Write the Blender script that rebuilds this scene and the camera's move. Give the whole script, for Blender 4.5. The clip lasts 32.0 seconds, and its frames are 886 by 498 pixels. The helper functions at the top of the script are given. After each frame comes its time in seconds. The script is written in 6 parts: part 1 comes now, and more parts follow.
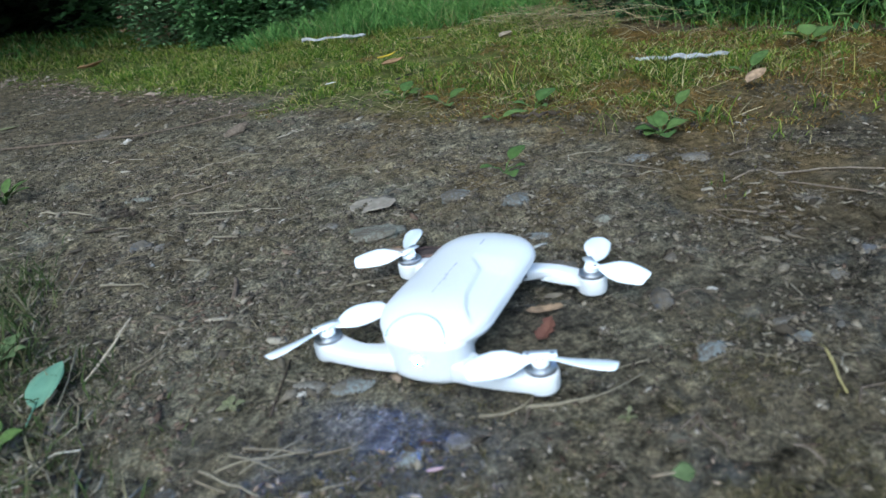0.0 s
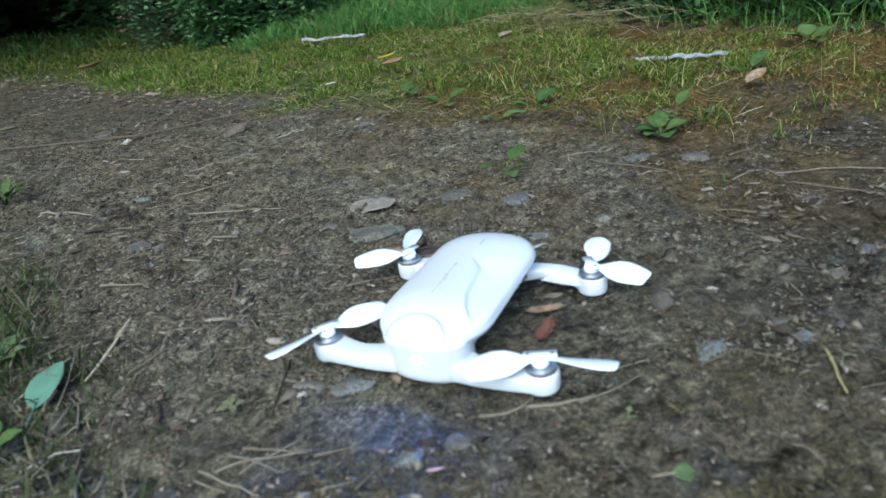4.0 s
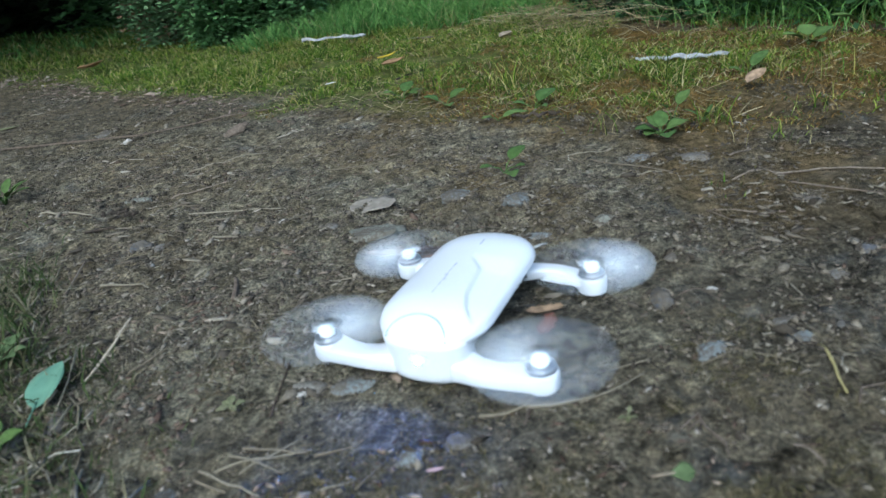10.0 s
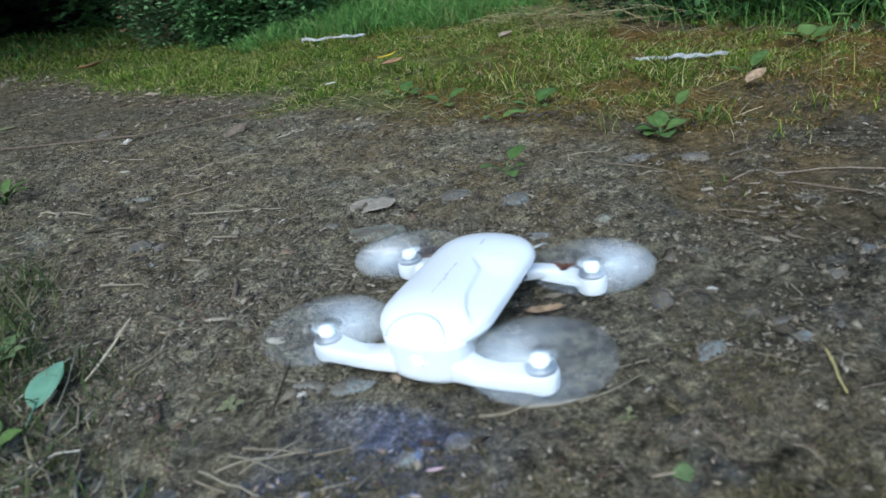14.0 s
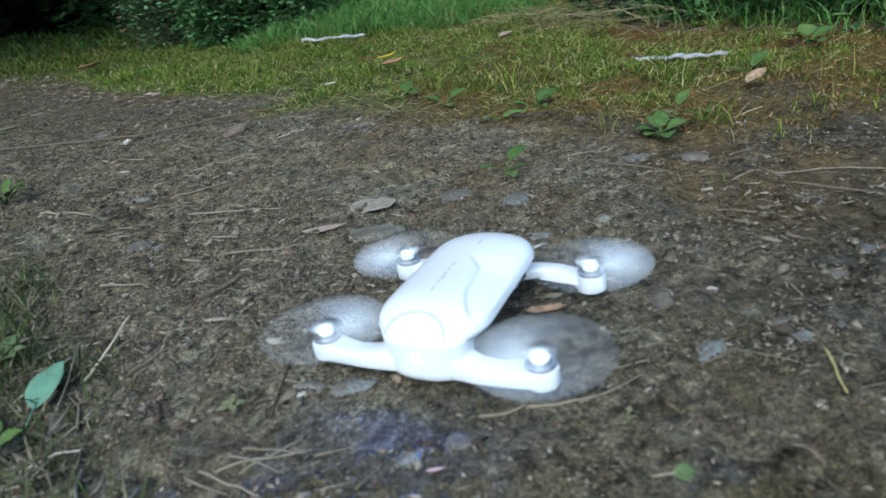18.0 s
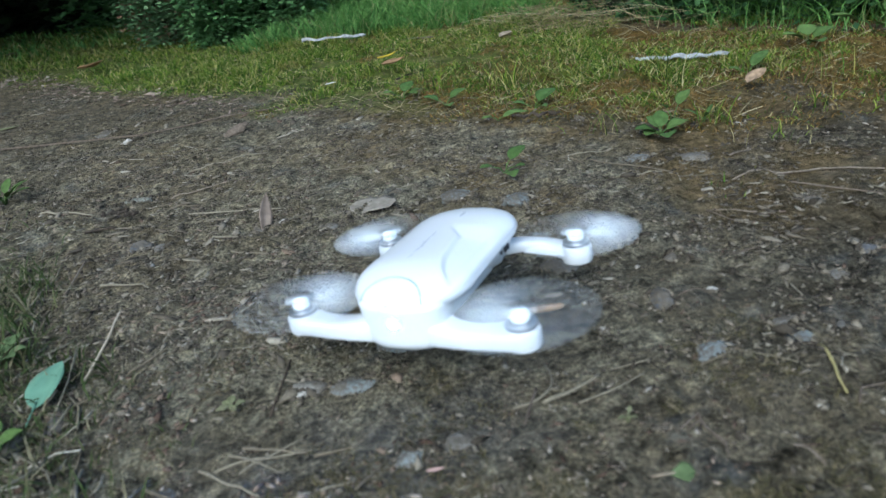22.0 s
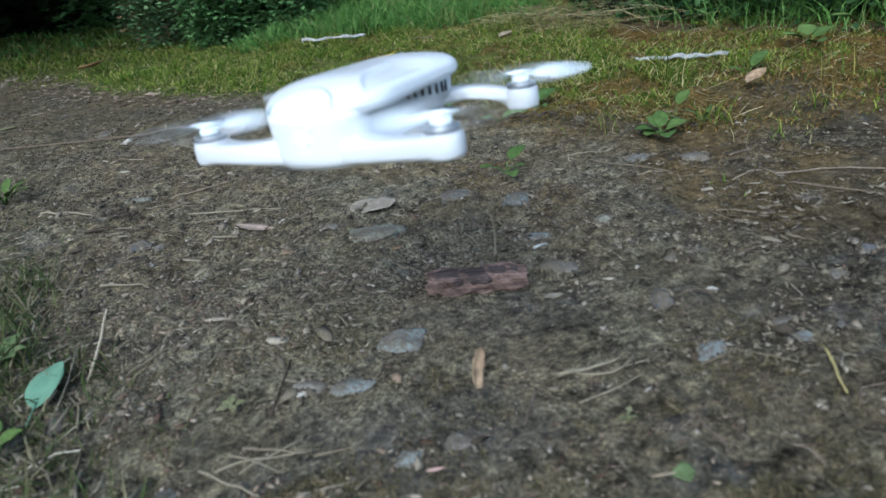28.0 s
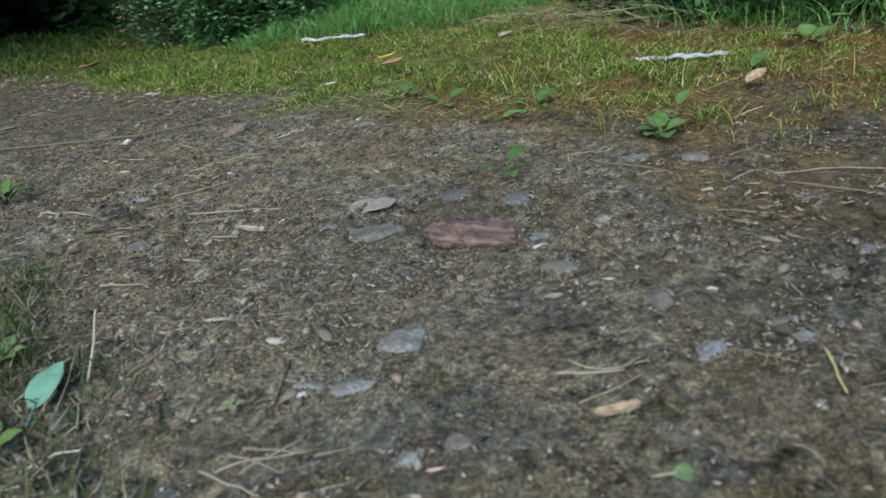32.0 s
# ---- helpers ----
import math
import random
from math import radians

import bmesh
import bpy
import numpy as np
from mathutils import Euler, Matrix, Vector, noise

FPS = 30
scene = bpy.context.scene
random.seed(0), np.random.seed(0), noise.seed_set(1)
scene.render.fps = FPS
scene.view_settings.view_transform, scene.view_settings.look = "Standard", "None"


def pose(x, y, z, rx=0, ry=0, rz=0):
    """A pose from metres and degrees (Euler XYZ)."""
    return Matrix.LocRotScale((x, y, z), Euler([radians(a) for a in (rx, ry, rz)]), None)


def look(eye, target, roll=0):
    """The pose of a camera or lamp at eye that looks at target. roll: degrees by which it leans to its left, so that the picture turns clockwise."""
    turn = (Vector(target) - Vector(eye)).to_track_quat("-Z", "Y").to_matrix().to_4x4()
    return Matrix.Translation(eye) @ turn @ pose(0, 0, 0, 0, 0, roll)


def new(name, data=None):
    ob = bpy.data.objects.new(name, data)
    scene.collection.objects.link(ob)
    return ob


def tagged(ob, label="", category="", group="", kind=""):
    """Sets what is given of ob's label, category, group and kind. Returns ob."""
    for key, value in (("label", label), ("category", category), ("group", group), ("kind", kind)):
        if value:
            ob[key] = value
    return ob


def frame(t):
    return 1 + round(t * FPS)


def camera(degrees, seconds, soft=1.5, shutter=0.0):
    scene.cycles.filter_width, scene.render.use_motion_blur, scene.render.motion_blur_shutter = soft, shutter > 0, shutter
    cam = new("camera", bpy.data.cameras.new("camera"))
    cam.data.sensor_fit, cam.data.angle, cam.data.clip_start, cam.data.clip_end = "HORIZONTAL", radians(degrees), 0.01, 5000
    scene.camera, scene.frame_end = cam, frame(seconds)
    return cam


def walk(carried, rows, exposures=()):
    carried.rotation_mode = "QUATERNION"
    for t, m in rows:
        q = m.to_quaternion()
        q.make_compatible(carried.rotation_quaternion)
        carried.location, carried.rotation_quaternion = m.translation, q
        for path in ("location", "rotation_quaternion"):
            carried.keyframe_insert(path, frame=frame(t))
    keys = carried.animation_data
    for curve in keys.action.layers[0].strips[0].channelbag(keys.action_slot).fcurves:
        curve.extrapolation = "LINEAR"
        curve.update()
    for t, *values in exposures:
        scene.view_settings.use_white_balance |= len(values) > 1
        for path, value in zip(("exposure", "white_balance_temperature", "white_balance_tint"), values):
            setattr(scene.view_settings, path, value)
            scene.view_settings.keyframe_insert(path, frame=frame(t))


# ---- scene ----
# The phone leans on the ground, tilted, and stands still.
cam = camera(66.72, 32.0, soft=1.5, shutter=2.05)
cam.data.dof.use_dof, cam.data.dof.focus_distance, cam.data.dof.aperture_fstop = True, 0.90, 12.0
EYE = (0.0, 0.0, 0.2204)
AIM = (0.0, math.cos(radians(24.926)), 0.2204 - math.sin(radians(24.926)))
CAM_POSE = look(EYE, AIM, -8.582)
walk(cam, [(0.0, CAM_POSE), (32.0, CAM_POSE)], exposures=[(0.0, 1.30, 5500, 2), (25.0, 1.30, 5520, 2), (29.0, 1.36, 5620, 4), (32.0, 1.53, 5680, 4)])

# ---- light: soft daylight from an open strip of sky between trees ----
world = bpy.data.worlds.new("sky")
scene.world = world
world.use_nodes = True
_wn, _wl = world.node_tree.nodes, world.node_tree.links
_sky = _wn.new("ShaderNodeTexSky")
_sky.sky_type, _sky.sun_disc = "NISHITA", False
_sky.sun_elevation, _sky.sun_rotation = radians(48), radians(200)
_sky.air_density, _sky.dust_density = 1.0, 2.5
_wn["Background"].inputs["Strength"].default_value = 0.13
_wl.new(_sky.outputs[0], _wn["Background"].inputs[0])
_sun = new("sun", bpy.data.lights.new("sun", "SUN"))
_sun.data.energy, _sun.data.angle, _sun.data.color = 1.0, radians(40), (1.0, 0.97, 0.92)
_az, _el = radians(200), radians(48)
_sun.matrix_world = look((0, 0, 0), (-math.sin(_az) * math.cos(_el), -math.cos(_az) * math.cos(_el), -math.sin(_el)))


# ---- materials ----
def ramp(nt, fac, stops):
    r = nt.nodes.new("ShaderNodeValToRGB")
    el = r.color_ramp.elements
    while len(el) < len(stops):
        el.new(0.5)
    for e, (p, c) in zip(el, stops):
        e.position, e.color = p, (*c, 1)
    nt.links.new(fac, r.inputs[0])
    return r.outputs[0]


def mixed(nt, fac, a, b, kind="MIX"):
    m = nt.nodes.new("ShaderNodeMix")
    m.data_type, m.blend_type = "RGBA", kind
    for sock, val in ((m.inputs[0], fac), (m.inputs[6], a), (m.inputs[7], b)):
        if isinstance(val, (int, float)):
            sock.default_value = val
        elif isinstance(val, tuple):
            sock.default_value = (*val, 1)
        else:
            nt.links.new(val, sock)
    return m.outputs[2]


def noise_tex(nt, scale, detail=4.0, rough=0.55, coords="Object", own=False):
    """Noise in the object's space; own: shifted, so that no two objects carry the same pattern."""
    tc = nt.nodes.new("ShaderNodeTexCoord")
    n = nt.nodes.new("ShaderNodeTexNoise")
    n.inputs["Scale"].default_value, n.inputs["Detail"].default_value, n.inputs["Roughness"].default_value = scale, detail, rough
    if own:
        n.noise_dimensions = "4D"
        far = nt.nodes.new("ShaderNodeMath")
        far.operation = "MULTIPLY"
        far.inputs[1].default_value = 60.0
        nt.links.new(nt.nodes.new("ShaderNodeObjectInfo").outputs["Random"], far.inputs[0])
        nt.links.new(far.outputs[0], n.inputs["W"])
    nt.links.new(tc.outputs[coords], n.inputs["Vector"])
    return n.outputs["Fac"]


def material(name, rough=0.8, metal=0.0, spec=0.5):
    m = bpy.data.materials.new(name)
    m.use_nodes = True
    b = m.node_tree.nodes["Principled BSDF"]
    b.inputs["Roughness"].default_value, b.inputs["Metallic"].default_value = rough, metal
    b.inputs["Specular IOR Level"].default_value = spec
    return m, m.node_tree, b


def bump(nt, b, height, strength, dist):
    n = nt.nodes.new("ShaderNodeBump")
    n.inputs["Strength"].default_value, n.inputs["Distance"].default_value = strength, dist
    nt.links.new(height, n.inputs["Height"])
    nt.links.new(n.outputs[0], b.inputs["Normal"])


def mat_varied(name, stops, rough=0.8, grain=300.0, by="island", spec=0.12, through_light=0.0, grain_amount=0.35, metal=0.0):
    """Colours that differ from piece to piece (island) or thing to thing (object), with fine grain and relief."""
    m, nt, b = material(name, rough, metal, spec)
    if by == "island":
        fac = nt.nodes.new("ShaderNodeNewGeometry").outputs["Random Per Island"]
    else:
        fac = nt.nodes.new("ShaderNodeObjectInfo").outputs["Random"]
    col = ramp(nt, fac, [(p, tuple(0.84 * v for v in c)) for p, c in stops])
    n = noise_tex(nt, grain, 5.0, own=by == "object")
    lo = ramp(nt, n, [(0.3, (1 - grain_amount,) * 3), (0.7, (1 + grain_amount * 0.4,) * 3)])
    col = mixed(nt, 1.0, col, lo, "MULTIPLY")
    nt.links.new(col, b.inputs["Base Color"])
    bump(nt, b, n, 0.5, 0.15 / grain)
    if through_light:
        tr = nt.nodes.new("ShaderNodeBsdfTranslucent")
        nt.links.new(col, tr.inputs[0])
        mx = nt.nodes.new("ShaderNodeMixShader")
        mx.inputs[0].default_value = through_light
        nt.links.new(b.outputs[0], mx.inputs[1])
        nt.links.new(tr.outputs[0], mx.inputs[2])
        nt.links.new(mx.outputs[0], nt.nodes["Material Output"].inputs[0])
    return m


def mat_soil():
    m, nt, b = material("soil", 0.95, 0.0, 0.05)
    big = noise_tex(nt, 4.5, 6.0)
    mid = noise_tex(nt, 34.0, 9.0, 0.68)
    clod = noise_tex(nt, 110.0, 5.0, 0.6)
    fine = noise_tex(nt, 420.0, 5.0, 0.7)
    base = ramp(nt, mid, [(0.28, (0.052, 0.042, 0.030)), (0.44, (0.104, 0.086, 0.064)), (0.58, (0.156, 0.132, 0.101)), (0.76, (0.215, 0.184, 0.143))])
    tint = ramp(nt, big, [(0.34, (0.69, 0.735, 0.71)), (0.5, (0.72, 0.735, 0.66)), (0.64, (0.745, 0.72, 0.62))])
    col = mixed(nt, 1.0, base, tint, "MULTIPLY")
    # the dark stop paints shade into the gaps between lumps
    lumps = ramp(nt, clod, [(0.34, (0.30, 0.30, 0.30)), (0.48, (0.95, 0.95, 0.95)), (0.66, (1.65, 1.62, 1.54))])
    col = mixed(nt, 1.0, col, lumps, "MULTIPLY")
    grit = ramp(nt, fine, [(0.36, (0.42, 0.42, 0.42)), (0.52, (1.0, 1.0, 1.0)), (0.66, (1.9, 1.86, 1.74)), (0.76, (2.8, 2.7, 2.5))])
    col = mixed(nt, 1.0, col, grit, "MULTIPLY")
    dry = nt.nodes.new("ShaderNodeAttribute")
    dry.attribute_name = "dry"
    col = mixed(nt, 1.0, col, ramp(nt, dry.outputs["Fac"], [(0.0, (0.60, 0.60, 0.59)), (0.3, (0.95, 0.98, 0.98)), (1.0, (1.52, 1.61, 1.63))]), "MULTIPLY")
    moss = ramp(nt, noise_tex(nt, 9.0, 8.0, 0.72), [(0.50, (0, 0, 0)), (0.66, (0.8, 0.8, 0.8))])
    col = mixed(nt, moss, col, mixed(nt, clod, (0.046, 0.042, 0.030), (0.125, 0.113, 0.084)))
    slate = ramp(nt, noise_tex(nt, 15.0, 7.0, 0.7), [(0.55, (0, 0, 0)), (0.68, (0.55, 0.55, 0.55))])
    col = mixed(nt, slate, col, ramp(nt, clod, [(0.3, (0.045, 0.050, 0.050)), (0.5, (0.105, 0.112, 0.110)), (0.7, (0.165, 0.172, 0.165))]))
    mossy = nt.nodes.new("ShaderNodeAttribute")
    mossy.attribute_name = "mossy"
    col = mixed(nt, mossy.outputs["Fac"], col, ramp(nt, clod, [(0.3, (0.041, 0.032, 0.013)), (0.5, (0.104, 0.077, 0.036)), (0.7, (0.176, 0.128, 0.066))]))
    grown = nt.nodes.new("ShaderNodeAttribute")
    grown.attribute_name = "grown"
    sward = ramp(nt, mid, [(0.3, (0.050, 0.043, 0.010)), (0.5, (0.112, 0.080, 0.020)), (0.7, (0.20, 0.112, 0.036))])
    rust = nt.nodes.new("ShaderNodeAttribute")
    rust.attribute_name = "rust"
    green = ramp(nt, mid, [(0.3, (0.036, 0.056, 0.010)), (0.5, (0.078, 0.105, 0.020)), (0.7, (0.135, 0.145, 0.036))])
    sward = mixed(nt, rust.outputs["Fac"], green, sward)
    col = mixed(nt, grown.outputs["Fac"], col, sward)
    # dark grey of the damp spot and of the shadow painted under the drone
    wet_shade = nt.nodes.new("ShaderNodeAttribute")
    wet_shade.attribute_name = "wet_shade"
    col = mixed(nt, wet_shade.outputs["Fac"], col, ramp(nt, clod, [(0.3, (0.030, 0.031, 0.034)), (0.5, (0.058, 0.059, 0.062)), (0.7, (0.095, 0.096, 0.098))]))
    col = mixed(nt, 1.0, col, ramp(nt, noise_tex(nt, 19.0, 6.0, 0.62), [(0.34, (0.72, 0.72, 0.73)), (0.5, (1.0, 1.0, 1.0)), (0.66, (1.24, 1.23, 1.20))]), "MULTIPLY")
    col = mixed(nt, 1.0, col, ramp(nt, noise_tex(nt, 260.0, 6.0, 0.75), [(0.34, (0.64, 0.64, 0.64)), (0.5, (1.0, 1.0, 1.0)), (0.64, (1.32, 1.30, 1.26))]), "MULTIPLY")
    nt.links.new(col, b.inputs["Base Color"])
    hsum = nt.nodes.new("ShaderNodeMath")
    hsum.operation = "ADD"
    nt.links.new(fine, hsum.inputs[0])
    nt.links.new(clod, hsum.inputs[1])
    bump(nt, b, hsum.outputs[0], 1.0, 0.004)
    return m


def mat_grass(name, stops, rough, grain, through_light):
    """Grass blades, browner and redder in dry, mossy patches."""
    m = mat_varied(name, stops, rough, grain, through_light=through_light)
    nt = m.node_tree
    b = nt.nodes["Principled BSDF"]
    old = b.inputs["Base Color"].links[0].from_socket
    patch = ramp(nt, noise_tex(nt, 5.5, 5.0, 0.6), [(0.55, (0, 0, 0)), (0.70, (0.55, 0.55, 0.55))])
    col = mixed(nt, patch, old, (0.15, 0.10, 0.032))
    for n in nt.nodes:
        if n.bl_idname == "ShaderNodeBsdfTranslucent":
            nt.links.new(col, n.inputs[0])
    nt.links.new(col, b.inputs["Base Color"])
    return m


def mat_plain(name, color, rough, metal=0.0, spec=0.5, grain=900.0, amount=0.06, coat=0.0):
    m, nt, b = material(name, rough, metal, spec)
    n = noise_tex(nt, grain, 3.0)
    lo = ramp(nt, n, [(0.3, (1 - amount,) * 3), (0.7, (1.0,) * 3)])
    nt.links.new(mixed(nt, 1.0, color, lo, "MULTIPLY"), b.inputs["Base Color"])
    b.inputs["Coat Weight"].default_value = coat
    bump(nt, b, n, 0.04, 0.0002)
    return m


def mat_stone(name, stops, grain):
    """Stone that the soil has smeared over in patches."""
    m = mat_varied(name, stops, 0.85, grain, "object", grain_amount=0.55)
    nt = m.node_tree
    b = nt.nodes["Principled BSDF"]
    col = b.inputs["Base Color"].links[0].from_socket
    blotch = ramp(nt, noise_tex(nt, 60.0, 6.0, 0.65, own=True), [(0.3, (0.62, 0.62, 0.60)), (0.5, (1.0, 1.0, 1.0)), (0.7, (1.3, 1.3, 1.28))])
    col = mixed(nt, 1.0, col, blotch, "MULTIPLY")
    dirt = mixed(nt, noise_tex(nt, 420.0, 4.0, 0.7), (0.045, 0.038, 0.028), (0.125, 0.110, 0.085))
    cover = ramp(nt, noise_tex(nt, 75.0, 9.0, 0.85, own=True), [(0.455, (0.08, 0.08, 0.08)), (0.535, (0.95, 0.95, 0.95))])
    specks = ramp(nt, noise_tex(nt, 330.0, 6.0, 0.7, own=True), [(0.48, (0, 0, 0)), (0.57, (0.9, 0.9, 0.9))])
    col = mixed(nt, specks, mixed(nt, cover, col, dirt), dirt)
    nt.links.new(col, b.inputs["Base Color"])
    return m


def mat_glow(name, color, strength):
    m, nt, b = material(name, 0.3)
    b.inputs["Base Color"].default_value = (*color, 1)
    b.inputs["Emission Color"].default_value = (*color, 1)
    b.inputs["Emission Strength"].default_value = strength
    return m


SOIL = mat_soil()
PEBBLE = mat_varied("pebble_chips", [(0.0, (0.07, 0.058, 0.041)), (0.45, (0.13, 0.110, 0.079)), (0.8, (0.19, 0.164, 0.120)), (0.95, (0.225, 0.20, 0.153)), (1.0, (0.32, 0.292, 0.235))], 0.85, 350)
CRUMB = mat_varied("soil_crumb", [(0.0, (0.045, 0.037, 0.026)), (0.4, (0.09, 0.076, 0.056)), (0.72, (0.155, 0.132, 0.095)), (0.94, (0.215, 0.187, 0.138)), (1.0, (0.285, 0.255, 0.195))], 0.92, 500)
STONE_GREY = mat_stone("stone_grey", [(0, (0.19, 0.184, 0.163)), (1, (0.29, 0.28, 0.245))], 150)
STONE_BLUE = mat_stone("stone_blue", [(0, (0.22, 0.26, 0.26)), (1, (0.30, 0.335, 0.33))], 150)
STONE_DARK = mat_stone("stone_dark", [(0, (0.07, 0.08, 0.095)), (1, (0.12, 0.13, 0.145))], 150)
STONE_MOSSY = mat_stone("stone_mossy", [(0, (0.29, 0.30, 0.245)), (1, (0.31, 0.32, 0.26))], 150)
STONE_PALE = mat_varied("stone_pale", [(0, (0.33, 0.312, 0.262)), (1, (0.52, 0.498, 0.43))], 0.85, 220, "object", grain_amount=0.45)
BRAMBLE = mat_varied("bramble_leaves", [(0, (0.09, 0.19, 0.08)), (0.6, (0.19, 0.33, 0.145)), (0.82, (0.28, 0.42, 0.21)), (0.87, (0.15, 0.095, 0.06)), (1, (0.23, 0.14, 0.09))], 0.45, 60, through_light=0.2)
FLAKE = mat_varied("wood_flakes", [(0.0, (0.075, 0.062, 0.045)), (0.5, (0.155, 0.130, 0.092)), (0.8, (0.25, 0.218, 0.160)), (1.0, (0.40, 0.36, 0.28))], 0.9, 250)
STRAW = mat_varied("straw", [(0, (0.10, 0.08, 0.05)), (0.5, (0.19, 0.165, 0.11)), (0.85, (0.29, 0.265, 0.19)), (1, (0.44, 0.41, 0.32))], 0.75, 500)
HAY = mat_varied("hay", [(0, (0.12, 0.095, 0.045)), (0.5, (0.22, 0.18, 0.09)), (0.85, (0.33, 0.28, 0.15)), (1, (0.46, 0.41, 0.26))], 0.8, 500)
STRAW_ONE = mat_varied("straw_single", [(0, (0.15, 0.125, 0.085)), (1, (0.27, 0.24, 0.17))], 0.7, 400, "object")
STRAW_YELLOW = mat_varied("straw_yellow", [(0, (0.36, 0.31, 0.13)), (1, (0.42, 0.36, 0.16))], 0.7, 400, "object")
STRAW_PALE = mat_varied("straw_bleached", [(0, (0.34, 0.30, 0.225)), (1, (0.42, 0.375, 0.285))], 0.7, 400, "object")
TWIG = mat_varied("twig_bark", [(0, (0.13, 0.10, 0.075)), (1, (0.24, 0.2, 0.15))], 0.85, 300, "object", grain_amount=0.55)
TWIG_DARK = mat_varied("twig_dark", [(0, (0.05, 0.04, 0.03)), (1, (0.09, 0.07, 0.05))], 0.85, 300, "object", grain_amount=0.5)
def mat_bark(name, dark, light):
    """Bark with cracks and ridges along x."""
    m, nt, b = material(name, 0.9, 0.0, 0.1)
    tc, mp = nt.nodes.new("ShaderNodeTexCoord"), nt.nodes.new("ShaderNodeMapping")
    mp.inputs["Scale"].default_value = (0.16, 1.0, 1.0)
    nt.links.new(tc.outputs["Object"], mp.inputs["Vector"])
    cols = []
    for scale in (520.0, 170.0):
        n = nt.nodes.new("ShaderNodeTexNoise")
        n.inputs["Scale"].default_value, n.inputs["Detail"].default_value, n.inputs["Roughness"].default_value = scale, 6.0, 0.65
        nt.links.new(mp.outputs[0], n.inputs["Vector"])
        cols.append(n.outputs["Fac"])
    col = ramp(nt, cols[0], [(0.32, dark), (0.5, tuple((p + q) / 2 for p, q in zip(dark, light))), (0.68, light)])
    col = mixed(nt, 1.0, col, ramp(nt, cols[1], [(0.35, (0.45, 0.45, 0.45)), (0.55, (1.0, 1.0, 1.0)), (0.7, (1.35, 1.3, 1.28))]), "MULTIPLY")
    nt.links.new(col, b.inputs["Base Color"])
    bump(nt, b, cols[0], 0.9, 0.0012)
    return m


BARK = mat_bark("bark_red", (0.058, 0.038, 0.032), (0.215, 0.150, 0.126))
BARK_DARK = mat_bark("bark_charred", (0.034, 0.027, 0.025), (0.096, 0.076, 0.070))
WHITE_STRIP = mat_varied("weathered_white", [(0, (0.33, 0.34, 0.325)), (1, (0.42, 0.43, 0.41))], 0.7, 120, "object", grain_amount=0.45)
SCRAP_WHITE = mat_varied("white_scrap", [(0, (0.68, 0.68, 0.62)), (1, (0.72, 0.72, 0.66))], 0.6, 200, "object", grain_amount=0.1)
PINK_SCRAP = mat_varied("pink_scrap", [(0, (0.5, 0.33, 0.28)), (1, (0.52, 0.35, 0.30))], 0.7, 300, "object")
LEAF_RED = mat_varied("leaf_red", [(0, (0.165, 0.078, 0.056)), (1, (0.18, 0.088, 0.064))], 0.7, 200, "object", through_light=0.15)
LEAF_TAN = mat_varied("leaf_tan", [(0, (0.32, 0.26, 0.18)), (1, (0.40, 0.33, 0.24))], 0.75, 200, "object", through_light=0.15)
LEAF_BLEACHED = mat_varied("leaf_bleached", [(0, (0.36, 0.285, 0.225)), (1, (0.39, 0.31, 0.245))], 0.75, 200, "object", through_light=0.15)
LEAF_ORANGE = mat_varied("leaf_orange", [(0, (0.34, 0.21, 0.11)), (1, (0.38, 0.23, 0.12))], 0.7, 200, "object", through_light=0.15)
LEAF_RUST = mat_varied("leaf_rust", [(0, (0.36, 0.255, 0.16)), (1, (0.38, 0.27, 0.17))], 0.75, 200, "object", through_light=0.1, grain_amount=0.5)
LITTER = mat_varied("brown_litter", [(0.0, (0.08, 0.05, 0.034)), (0.45, (0.15, 0.105, 0.074)), (0.75, (0.23, 0.175, 0.125)), (0.92, (0.33, 0.27, 0.20)), (1.0, (0.45, 0.40, 0.32))], 0.85, 300)
LITTER_PALE = mat_varied("pale_litter", [(0.0, (0.10, 0.07, 0.05)), (0.4, (0.22, 0.165, 0.125)), (0.8, (0.33, 0.265, 0.21)), (1.0, (0.45, 0.38, 0.31))], 0.85, 200)
LEAF_YELLOW = mat_varied("leaf_yellow", [(0, (0.62, 0.46, 0.03)), (1, (0.68, 0.52, 0.05))], 0.6, 200, "object", through_light=0.2)
LEAF_DULL = mat_varied("leaf_olive", [(0, (0.17, 0.185, 0.09)), (1, (0.22, 0.22, 0.12))], 0.75, 120, "object", through_light=0.1, grain_amount=0.4)
LEAF_GREY = mat_varied("leaf_grey", [(0, (0.235, 0.205, 0.16)), (1, (0.265, 0.235, 0.185))], 0.8, 150, "object", grain_amount=0.4)
LEAF_GREEN = mat_varied("leaf_green", [(0, (0.075, 0.135, 0.036)), (1, (0.125, 0.195, 0.055))], 0.6, 150, "object", through_light=0.18)
LEAF_PALE = mat_varied("leaf_pale_green", [(0, (0.115, 0.165, 0.068)), (1, (0.135, 0.19, 0.08))], 0.6, 200, "object", through_light=0.2)
LEAF_BLUE = mat_varied("leaf_blue_green", [(0, (0.165, 0.32, 0.215)), (1, (0.18, 0.34, 0.23))], 0.45, 90, "object", through_light=0.25, grain_amount=0.2)
GRASS_SHORT = mat_grass("grass_short", [(0, (0.026, 0.062, 0.008)), (0.35, (0.085, 0.165, 0.016)), (0.65, (0.21, 0.295, 0.036)), (0.84, (0.34, 0.315, 0.085)), (1, (0.56, 0.49, 0.26))], 0.6, 300, through_light=0.3)
